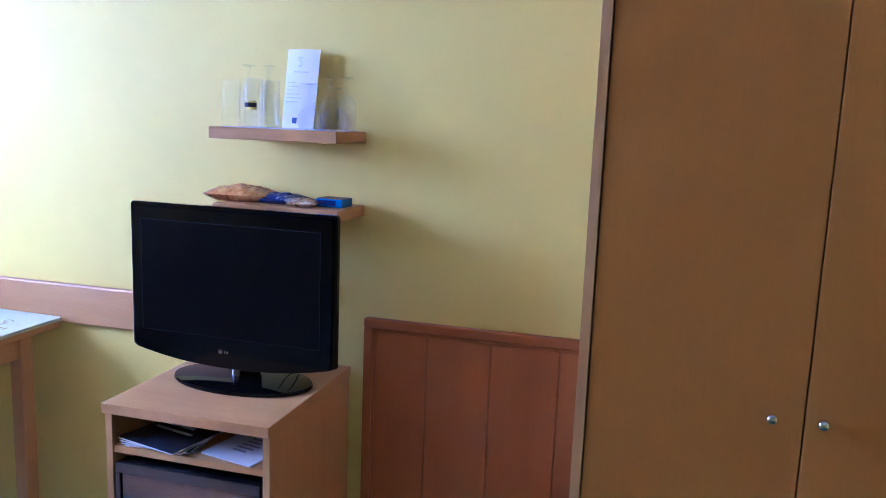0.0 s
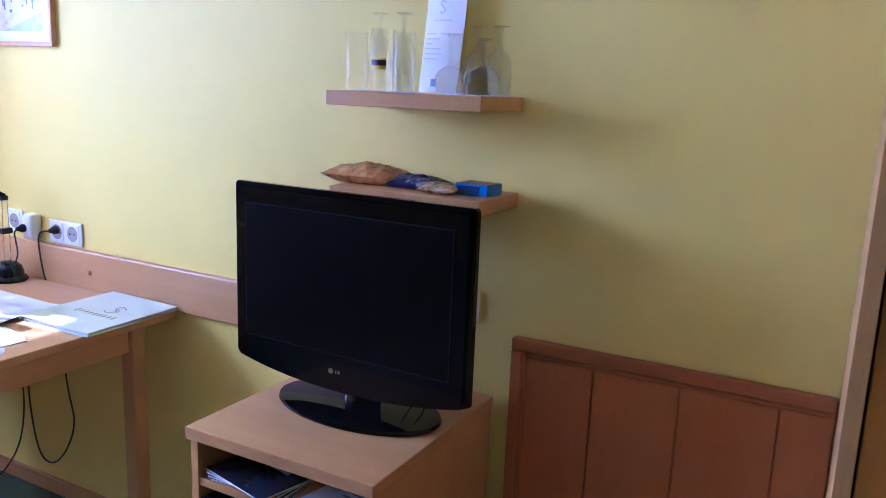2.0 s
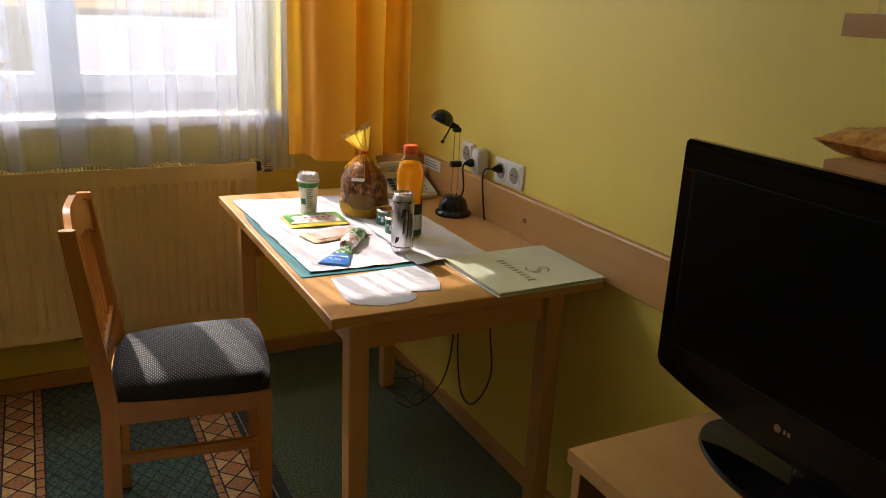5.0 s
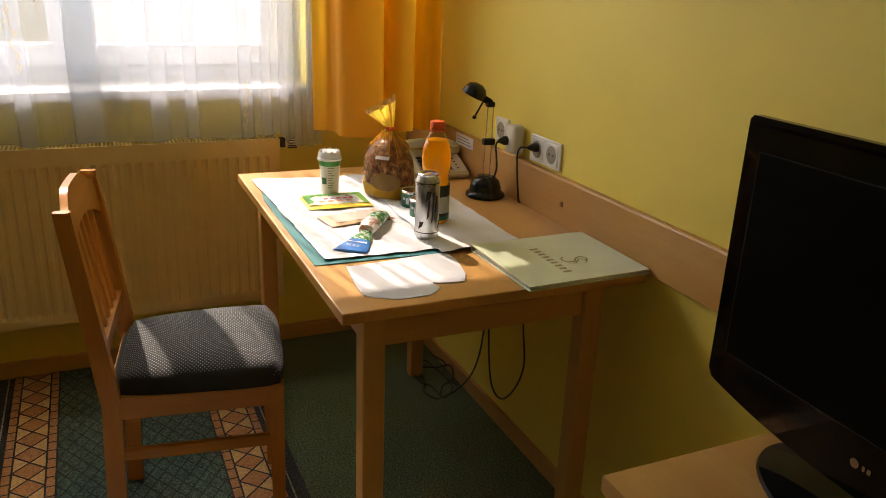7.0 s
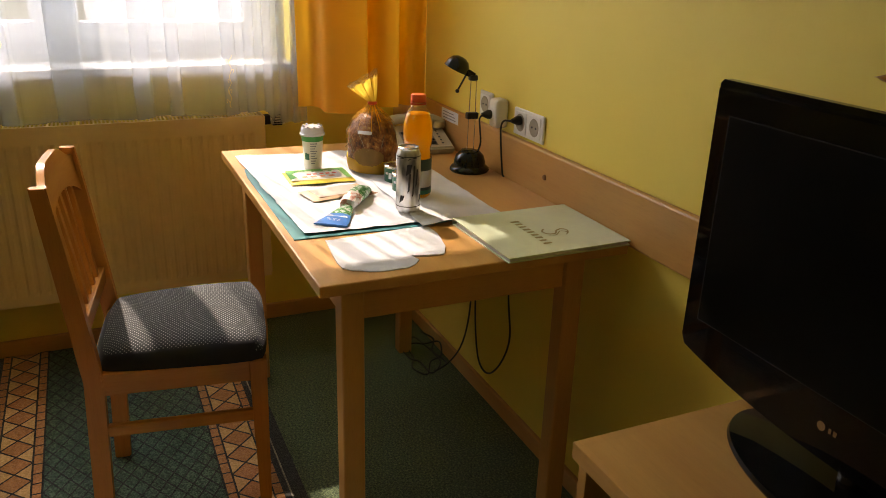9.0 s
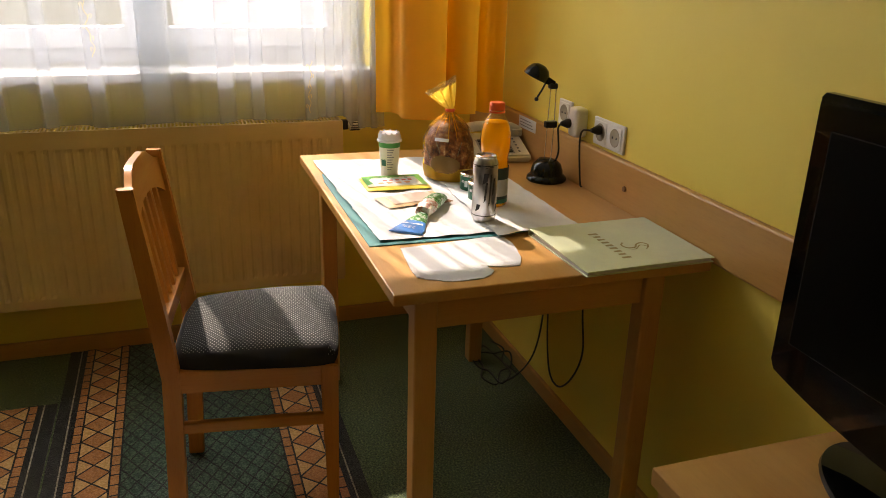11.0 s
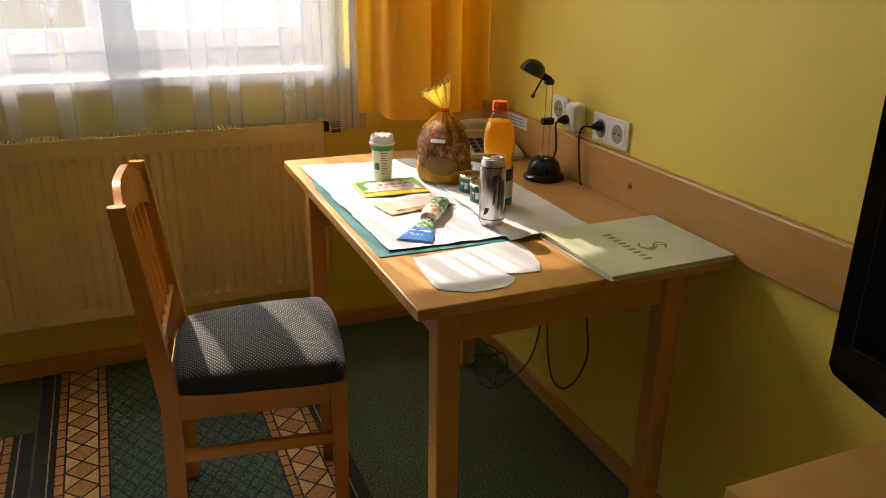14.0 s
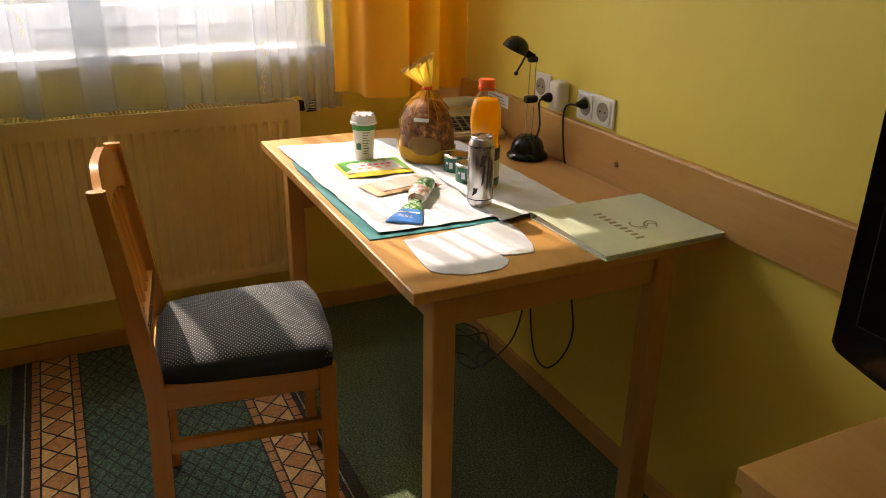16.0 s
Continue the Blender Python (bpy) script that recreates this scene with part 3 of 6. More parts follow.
def television():
    ob = thing("television", pose(-1.117, 1.985, 0.7165, 0, 0, -1.5), "black glossy flat television on an oval stand", "television")
    w, top, side, dip = 0.298, 0.462, 0.077, 0.034
    # bezel outline: straight top and sides, bowed lower edge
    def low(u):
        return side - dip * (1 - abs(u) ** 2.2)
    cols = [2 * k / 32 - 1 for k in range(33)]
    def outline_shell(y0, y1, inset):
        bm = bmesh.new()
        pts = [(u * (w - inset), low(u) + inset) for u in cols] + [((w - inset), top - inset - 0.006), (w - inset - 0.006, top - inset), (-(w - inset) + 0.006, top - inset), (-(w - inset), top - inset - 0.006)]
        a = [bm.verts.new((x, y0, z)) for x, z in pts]
        b = [bm.verts.new((x, y1, z)) for x, z in pts]
        bm.faces.new(a), bm.faces.new(b[::-1])
        for i in range(len(pts)):
            bm.faces.new((a[i], a[(i + 1) % len(pts)], b[(i + 1) % len(pts)], b[i]))
        return bm
    bm = outline_shell(-0.018, 0.006, 0.0)
    bmesh.ops.bevel(bm, geom=[e for e in bm.edges if abs(e.verts[0].co.y + 0.018) < 1e-4 and abs(e.verts[1].co.y + 0.018) < 1e-4], offset=0.011, segments=4, affect="EDGES")
    part("bezel", bm, M_GLOSS, ob, smooth=True)
    part("screen", box(-0.257, 0.257, -0.0200, -0.0185, 0.125, 0.418), M_SCREEN, ob)
    bm = box(-0.2585, -0.257, -0.0205, -0.0185, 0.1235, 0.4195)
    box(0.257, 0.2585, -0.0205, -0.0185, 0.1235, 0.4195, bm=bm)
    box(-0.257, 0.257, -0.0205, -0.0185, 0.1235, 0.125, bm=bm)
    box(-0.257, 0.257, -0.0205, -0.0185, 0.418, 0.4195, bm=bm)
    part("screen_edge", bm, plain("dark_grey_edge", (0.03, 0.03, 0.032), 0.25, bump=0.0), ob)
    part("back_housing", box(-0.268, 0.268, 0.0062, 0.07, 0.11, 0.435, 0.02), M_SCREEN, ob)
    # emblem: a disc and two plain bars
    bm = turned(lathe([(0.0, 0), (0.0062, 0), (0.0062, 0.001), (0.0, 0.001)], 20), pose(-0.024, -0.0180, 0.086, 90, 0, 0))
    em = part("emblem", bm, M_SILVER, ob, "small grey maker's emblem")
    bm = box(-0.013, -0.009, -0.0190, -0.0180, 0.0825, 0.0895)
    box(-0.006, -0.001, -0.0190, -0.0180, 0.0825, 0.0895, bm=bm)
    part("emblem_letters", bm, M_SILVER, em)
    # stand
    bm = bmesh.new()
    prof = [(0.0, 0.0), (0.985, 0.0), (1.0, 0.004), (0.985, 0.010), (0.80, 0.014), (0.0, 0.019)]
    lathe(prof, 56, bm)
    for v in bm.verts:
        v.co.x, v.co.y = v.co.x * 0.197 + 0.018, v.co.y * 0.113 + 0.022
    part("stand_base", bm, M_GLOSS, ob, smooth=True)
    bm = box(-0.009, 0.057, 0.020, 0.060, 0.016, 0.13, 0.01)
    part("stand_neck", bm, M_GLOSS, ob, smooth=True)
    bm = turned(lathe([(0.0, 0), (0.013, 0), (0.013, 0.028), (0.0, 0.028)], 20), pose(0.004, 0.014, 0.0175))
    part("neck_collar", bm, M_SILVER, ob, "chrome neck collar", smooth=True)
    return ob


television()

# ---- wall panelling beside the cabinet ----
ob = thing("wall_panelling", pose(-0.845, 2.25, 0), "red-brown wooden wall panelling with a moulded top edge", "panelling", kind="structure")
edges = [0.032, 0.185, 0.364, 0.55, 0.645]
for a, b in zip(edges, edges[1:]):
    part("panel", box(a + 0.0007, b - 0.0007, -0.016, -0.0128, 0.001, 0.835, 0.0025), M_BOARD, ob)
part("backing_board", box(0.034, 0.645, -0.0125, -0.001, 0.001, 0.8345), M_BOARD, ob)
bm = box(0.0, 0.6455, -0.026, -0.001, 0.8355, 0.863, 0.004)
box(0.032, 0.6455, -0.020, -0.016, 0.824, 0.8353, 0.002, bm)
part("top_moulding", bm, M_BOARD_X, ob)
bm = box(0.0, 0.0255, -0.026, -0.001, 0.001, 0.835, 0.004)
box(0.0255, 0.0325, -0.020, -0.001, 0.001, 0.835, 0.002, bm)
part("side_moulding", bm, M_BOARD, ob)

# ---- wardrobe ----
def wardrobe():
    x0, y0, y1, h = -0.198, 1.65, 2.249, 2.15
    ob = thing("wardrobe", pose(x0, y0, 0), "tall brown veneered wardrobe with round metal knobs", "wardrobe")
    d, w = y1 - y0, 1.17
    for x in (0, w - 0.019):
        part("side_panel", box(x, x + 0.019, 0, d, 0.001, h, 0.001), M_BEECH_Z, ob)
    part("top_panel", box(0.0195, w - 0.0195, 0.001, d, h - 0.02, h, 0.001), M_WARD, ob)
    # near-black carcass puts the shade of the door gaps into its colour
    part("carcass", box(0.0195, w - 0.0195, 0.03, d, 0.001, h - 0.0205), M_DARK, ob)
    knobs = ((0.341,), (0.424,), (0.80,))
    for k, (kx,) in enumerate(knobs):
        a = 0.0215 + 0.3765 * k
        dr = part("door", box(a, a + 0.3740, 0.004, 0.024, 0.06, h - 0.023, 0.0015), M_WARD, ob)
        bm = lathe([(0.0, 0), (0.005, 0), (0.005, 0.008), (0.0085, 0.012), (0.0108, 0.018), (0.0098, 0.022), (0.0072, 0.0255), (0.0035, 0.0275), (0.0, 0.028)], 24)
        part("knob", turned(bm, pose(kx, 0.0035, 0.922, 90, 0, 0)), M_CHROME, dr, "round brushed metal knob", smooth=True)
    part("plinth", box(0.0195, w - 0.0195, 0.012, 0.029, 0.001, 0.057), M_WARD, ob)
    return ob


wardrobe()


# ---- wall shelves ----
def wall_shelf(z, label, deep):
    ob = thing("wall_shelf", pose(-1.063, 2.25, z), label, "shelf", "shelves over the television")
    part("board", box(-0.156, 0.203, -deep, -0.0005, -0.030, 0, 0.0015), M_BEECH_X, ob)
    return ob


wall_shelf(1.379, "beech wall shelf with drinking glasses on it", 0.205)
wall_shelf(1.178, "beech wall shelf with snack bags on it", 0.19)

# ---- framed picture ----
ob = thing("framed_picture", pose(-2.515, 2.25, 1.467), "pale landscape print in a thin wooden frame", "picture")
bm = box(-0.165, 0.165, -0.018, -0.001, 0, 0.014, 0.002)
box(-0.165, 0.165, -0.018, -0.001, 0.386, 0.40, 0.002, bm)
box(-0.165, -0.151, -0.018, -0.001, 0.014, 0.386, 0.002, bm)
box(0.151, 0.165, -0.018, -0.001, 0.014, 0.386, 0.002, bm)
part("frame", bm, M_BEECH_X, ob)
part("mount", box(-0.151, 0.151, -0.010, -0.002, 0.014, 0.386), plain("white_card", (0.78, 0.78, 0.76), 0.15, vary=0.02, bump=0.0), ob)

# ---- rugs ----
M_RUG = carpet("dark_green_pile", (0.032, 0.080, 0.048), (0.10, 0.175, 0.11))
M_RUG_EDGE = carpet("black_green_pile", (0.010, 0.014, 0.011), (0.022, 0.028, 0.020))
M_TILE = carpet("terracotta_pile", (0.46, 0.185, 0.05), (0.54, 0.25, 0.08), 0.75)
M_TAN = carpet("tan_pile", (0.60, 0.35, 0.13), (0.68, 0.44, 0.19), 0.8)
M_LINE = carpet("black_pile", (0.012, 0.012, 0.012), (0.03, 0.03, 0.028))
M_CREAM = carpet("cream_pile", (0.30, 0.27, 0.20), (0.42, 0.38, 0.29))


def strip(bm, a, b, w, z):
    a, b = Vector((*a, z)), Vector((*b, z))
    n = (b - a).cross(Vector((0, 0, 1))).normalized() * w / 2
    bm.faces.new([bm.verts.new(p) for p in (a + n, b + n, b - n, a - n)])


def clipped(x0, x1, y0, y1, c, s):
    """Ends of the line y = c + s x inside a rectangle, or None."""
    ts = sorted([x0, x1, (y0 - c) / s, (y1 - c) / s])[1:3]
    mid = sum(ts) / 2
    if not (x0 < mid < x1 and y0 < c + s * mid < y1) or ts[1] - ts[0] < 0.004:
        return None
    return (ts[0], c + s * ts[0]), (ts[1], c + s * ts[1])


def rug(x0, x1, y0, y1, label):
    """A runner whose bands lie along x."""
    ob = thing("rug", pose(x0, y0, 0), label, "rug", "woven runners")
    L, W = x1 - x0, y1 - y0
    part("ground_weave", box(0, L, 0, W, 0.0005, 0.008, 0.002), M_RUG_EDGE, ob)
    top = 0.0084
    e, t = 0.052, 0.138
    bm = bmesh.new()
    inner = (e + t, W - e - t)
    strip(bm, (0.0, (inner[0] + inner[1]) / 2), (L, (inner[0] + inner[1]) / 2), inner[1] - inner[0], top)
    part("green_field", bm, M_RUG, ob, "dark green field with a black lattice")
    bands = bmesh.new()
    for y in (e + t / 2, W - e - t / 2):
        strip(bands, (0.0, y), (L, y), t, top)
    part("terracotta_band", bands, M_TILE, ob, "terracotta band with black crossed lines")
    bm = bmesh.new()
    for y in (0.036, W - 0.036):
        strip(bm, (0.0, y), (L, y), 0.0045, top)
    part("edge_stripe", bm, M_CREAM, ob)
    bm = bmesh.new()
    for y in (0.009, 0.029, 0.043, W - 0.009, W - 0.029, W - 0.043):
        strip(bm, (0.0, y), (L, y), 0.018 if y in (0.009, W - 0.009) else 0.005, top)
    part("black_stripe", bm, M_LINE, ob)
    bm = bmesh.new()
    for lo in (e, W - e - t):
        a, b = lo + 0.026, lo + t - 0.026
        for k in range(int(L / 0.083)):
            xa, xb = k * 0.083, (k + 1) * 0.083
            for y, m in ((a, (a + b) / 2), (b, (a + b) / 2)):
                bm.faces.new([bm.verts.new((px, py, top + 0.0002)) for px, py in ((xa, y), (xb, y), ((xa + xb) / 2, m))])
    tagged(part("tan_pattern", bm, M_TAN, ob, "lighter tan woven triangles"), kind="stuff")
    bm = bmesh.new()
    hi = top + 0.0004
    for lo in (e, W - e - t):
        for dy in (0, 0.026, t - 0.026, t):
            strip(bm, (0, lo + dy), (L, lo + dy), 0.005, hi)
        a, b = lo + 0.026, lo + t - 0.026
        step = 0.083
        k = 0
        while k * step < L:
            xa, xb = k * step, min((k + 1) * step, L)
            strip(bm, (xa, a), (xb, b), 0.0052, hi)
            strip(bm, (xa, b), (xb, a), 0.0052, hi)
            k += 1
        k = 0
        while k * 0.045 < L:
            for s0, s1 in ((lo, a), (b, lo + t)):
                strip(bm, (k * 0.045, s0), (k * 0.045, s1), 0.0052, hi)
            k += 1
    for s in (0.62, -0.62):
        c = -3.0
        while c < 3.0:
            ends = clipped(0, L, inner[0], inner[1], c, s)
            if ends:
                strip(bm, *ends, 0.0045, hi)
            c += 0.042
    tagged(part("lattice", bm, M_LINE, ob), kind="stuff")
    return ob


rug(-3.305, -0.9, 0.782, 1.594, "dark green woven runner with terracotta patterned borders")
rug(-2.965, -0.9, -0.058, 0.775, "dark green woven runner with terracotta patterned borders")

# ---- things on the desk ----
M_PAPER = plain("white_paper", (0.69, 0.71, 0.73), 0.75, vary=0.05)
M_TISSUE = cloth("soft_tissue", (0.70, 0.72, 0.74), (0.7, 0.7, 0.68), 0.15)
M_BLACK = plain("black_plastic", (0.012, 0.012, 0.012), 0.35, vary=0.1, bump=0.0)
M_WHITE = plain("white_socket_plastic", (0.78, 0.77, 0.72), 0.3, vary=0.02, bump=0.0)
def thin_glass(name):
    """Thin clear glass: sees through, with a mirror gloss that grows at grazing angles."""
    m, nt, b = nodes_of(name)
    tp, gl = nt.nodes.new("ShaderNodeBsdfTransparent"), nt.nodes.new("ShaderNodeBsdfGlossy")
    gl.inputs["Roughness"].default_value = 0.02
    tp.inputs[0].default_value = (0.985, 0.99, 0.985, 1)
    lw = nt.nodes.new("ShaderNodeLayerWeight")
    lw.inputs["Blend"].default_value = 0.5
    gloss = ramp(nt, lw.outputs["Facing"], [(0.0, (0.03,) * 3), (0.5, (0.06,) * 3), (0.70, (0.28,) * 3), (0.88, (0.95,) * 3)])
    mx = nt.nodes.new("ShaderNodeMixShader")
    nt.links.new(gloss, mx.inputs[0])
    nt.links.new(tp.outputs[0], mx.inputs[1])
    nt.links.new(gl.outputs[0], mx.inputs[2])
    nt.links.new(mx.outputs[0], nt.nodes["Material Output"].inputs[0])
    return m


M_CLEAR = thin_glass("clear_glass")


def film(name, c, clear):
    """Thin crinkled plastic: mostly clear, with sharp glints."""
    m, nt, b = nodes_of(name)
    b.inputs["Base Color"].default_value, b.inputs["Roughness"].default_value = (*c, 1), 0.1
    b.inputs["Coat Weight"].default_value = 1.0
    bumped(nt, b, noise_tex(nt, coords(nt, (1, 1, 0.4)), 70.0, 3.0), 0.9, 0.01)
    tp = nt.nodes.new("ShaderNodeBsdfTransparent")
    mx = nt.nodes.new("ShaderNodeMixShader")
    mx.inputs[0].default_value = clear
    nt.links.new(b.outputs[0], mx.inputs[1])
    nt.links.new(tp.outputs[0], mx.inputs[2])
    nt.links.new(mx.outputs[0], nt.nodes["Material Output"].inputs[0])
    return m


M_FILM = film("clear_film", (0.04, 0.03, 0.02), 0.95)
TABLE = 0.7505


def ink(name, c, rough=0.5):
    return plain(name, c, rough, vary=0.06, bump=0.0)


M_TEAL = ink("teal_card", (0.02, 0.21, 0.22), 0.4)
M_GREEN = ink("green_print", (0.05, 0.33, 0.07), 0.35)
M_DGREEN = ink("dark_green_print", (0.01, 0.14, 0.08), 0.35)
M_YELLOW = ink("yellow_print", (0.75, 0.60, 0.06), 0.35)
M_RED = ink("red_print", (0.62, 0.07, 0.04), 0.35)
M_BLUE = ink("blue_print", (0.02, 0.20, 0.58), 0.3)
M_NAVY = ink("navy_foil", (0.012, 0.03, 0.16), 0.25)
M_GREY = ink("grey_print", (0.25, 0.25, 0.26), 0.5)
M_BROWN = ink("brown_print", (0.22, 0.10, 0.035), 0.4)
M_GOLD = ink("olive_gold_print", (0.30, 0.26, 0.07), 0.35)


def letters(text, size, m, material, parent, name="lettering"):
    """Flat letters in the built-in font, centred, as one mesh."""
    cu = bpy.data.curves.new(name, "FONT")
    cu.body, cu.size, cu.align_x, cu.align_y = text, size, "CENTER", "CENTER"
    tmp = bpy.data.objects.new(name, cu)
    me = bpy.data.meshes.new_from_object(tmp)
    bpy.data.objects.remove(tmp)
    me.transform(m)
    me.materials.append(material)
    ob = new(name, me)
    ob.parent = parent
    return ob


def flat(outline, z, bm=None):
    bm = bm or bmesh.new()
    bm.faces.new([bm.verts.new((x, y, z)) for x, y in outline])
    return bm


def sheet(corners, z, nu=26, nv=20, lift=0.003, seed=0.0, thick=0.0006):
    """A crumpled sheet of paper over four corners, with body to it."""
    bm = bmesh.new()
    a, b, c, d = [Vector((*p, 0)) for p in corners]
    layers = []
    for dz in (0.0, thick):
        rows = []
        for j in range(nv + 1):
            row = []
            for i in range(nu + 1):
                u, v = i / nu, j / nv
                p = (a * (1 - u) + b * u) * (1 - v) + (d * (1 - u) + c * u) * v
                h = noise.noise((p.x * 16 + seed, p.y * 16, seed)) * 0.6 + noise.noise((p.x * 45, p.y * 45 + seed, 1.0)) * 0.3
                rim = 0.004 * noise.noise((p.x * 30 + seed, p.y * 30, 4.0)) if i in (0, nu) or j in (0, nv) else 0
                row.append(bm.verts.new((p.x + rim, p.y + rim, z + lift * (0.55 + max(-0.5, h)) + dz)))
            rows.append(row)
        layers.append(rows)
    lo, hi = layers
    for j in range(nv):
        for i in range(nu):
            bm.faces.new((hi[j][i], hi[j][i + 1], hi[j + 1][i + 1], hi[j + 1][i]))
            bm.faces.new((lo[j][i], lo[j + 1][i], lo[j + 1][i + 1], lo[j][i + 1]))
    ring = [(0, i) for i in range(nu)] + [(j, nu) for j in range(nv)] + [(nv, i) for i in range(nu, 0, -1)] + [(j, 0) for j in range(nv, 0, -1)]
    for (j, i), (q, p) in zip(ring, ring[1:] + ring[:1]):
        bm.faces.new((lo[j][i], lo[q][p], hi[q][p], hi[j][i]))
    return bm


ob = tagged(part("desk_pad", slab([(-2.72, 1.568), (-2.64, 1.560), (-2.125, 1.560), (-2.118, 1.835), (-2.15, 2.01), (-2.72, 2.00)], TABLE, TABLE + 0.002), M_TEAL), "teal card desk pad lying under white papers", "desk pad")
ob = tagged(part("paper_sheet", sheet([(-2.86, 1.566), (-2.142, 1.588), (-2.135, 1.885), (-2.83, 1.90)], TABLE + 0.0024, 60, 30, 0.0055, 2.0), M_PAPER, smooth=True), "crumpled white tissue paper spread over the desk pad", "paper", "papers on the desk")
ob = tagged(part("paper_sheet", sheet([(-2.75, 1.86), (-2.103, 1.842), (-2.130, 2.050), (-2.72, 2.05)], TABLE + 0.0072, 50, 20, 0.005, 7.0), M_PAPER, smooth=True), "second crumpled paper sheet beside the bottle", "paper", "papers on the desk")


def napkin():
    pts = smooth_line([(-2.100, 1.620, 0), (-2.007, 1.610, 0), (-1.940, 1.608, 0), (-1.916, 1.641, 0), (-1.904, 1.665, 0), (-1.902, 1.730, 0), (-1.934, 1.765, 0), (-1.957, 1.759, 0), (-1.945, 1.826, 0), (-2.030, 1.856, 0), (-2.090, 1.860, 0), (-2.122, 1.845, 0), (-2.107, 1.723, 0), (-2.100, 1.620, 0)], 2)[:-1]
    bm = slab([(p.x, p.y) for p in pts], TABLE, TABLE + 0.0022)
    bmesh.ops.triangulate(bm, faces=[f for f in bm.faces if len(f.verts) > 4])
    bmesh.ops.subdivide_edges(bm, edges=[e for e in bm.edges if e.calc_length() > 0.03], cuts=2, use_grid_fill=True)
    for v in bm.verts:
        if v.co.z > TABLE + 0.001:
            v.co.z += 0.0016 * noise.noise((v.co.x * 45, v.co.y * 45, 3)) + 0.001 * math.sin(v.co.x * 60)
    return tagged(part("napkin", bm, M_TISSUE, smooth=True), "unfolded white paper napkin with a torn corner", "napkin")


napkin()


def folder():
    ob = thing("ring_folder", pose(-1.985, 2.072, TABLE, 0, 0, 1.5), "pale green folder with an embossed gold emblem", "folder")
    mat = ink("pale_green_board", (0.62, 0.70, 0.50), 0.32)
    w, h = 0.128, 0.150
    part("back_cover", box(-w, w, -h, h, 0.0, 0.002, 0.0006), mat, ob)
    part("paper_block", box(-w + 0.012, w - 0.004, -h + 0.004, h - 0.004, 0.0022, 0.0085), M_PAPER, ob)
    bm = lofted([[(-w, -h, 0.014), (-w, h, 0.014), (-w, h, 0.016), (-w, -h, 0.016)], [(-w * 0.3, -h, 0.0125), (-w * 0.3, h, 0.0125), (-w * 0.3, h, 0.0145), (-w * 0.3, -h, 0.0145)],
                 [(w, -h, 0.009), (w, h, 0.009), (w, h, 0.011), (w, -h, 0.011)]])
    cover = part("front_cover", bm, mat, ob)
    part("spine", box(-w - 0.003, -w - 0.0003, -h, h, 0.0, 0.016, 0.001), mat, ob)
    z = 0.0139
    tilt = math.degrees(math.atan((0.0145 - 0.011) / (w * 1.3)))
    # emblem: a curled line over a row of nine plain bars
    pts = smooth_line([(0.026, 0.068, 0), (0.012, 0.076, 0), (0.0, 0.068, 0), (0.006, 0.052, 0), (0.020, 0.040, 0), (0.018, 0.022, 0), (0.002, 0.018, 0), (-0.010, 0.028, 0)], 6)
    bm = tube([Vector((p.x + 0.004, p.y - 0.022, 0.0)) for p in pts], 0.0022, 6)
    pts = smooth_line([(0.034, 0.060, 0), (0.022, 0.070, 0), (0.012, 0.058, 0), (0.022, 0.046, 0), (0.030, 0.034, 0), (0.024, 0.020, 0)], 6)
    tube([Vector((p.x + 0.004, p.y - 0.022, 0.0)) for p in pts], 0.0014, 6, bm)
    for v in bm.verts:
        v.co.z *= 0.2
    part("emblem_curl", turned(bm, pose(0.012, 0.0, z + 0.0002, 0, tilt, 0)), M_GOLD, cover, "olive gold curled emblem")
    bm = bmesh.new()
    for k in range(9):
        x = -0.068 + 0.017 * k
        tall = 0.020 if k in (0, 8) else 0.0165
        box(x + 0.0008, x + 0.0080, -tall / 2, tall / 2, 0, 0.0004, bm=bm)
    part("emblem_bars", turned(bm, pose(0.008, -0.030, z + 0.0002, 0, tilt, 0)), M_GOLD, cover, "row of small olive gold bars")
    return ob


folder()


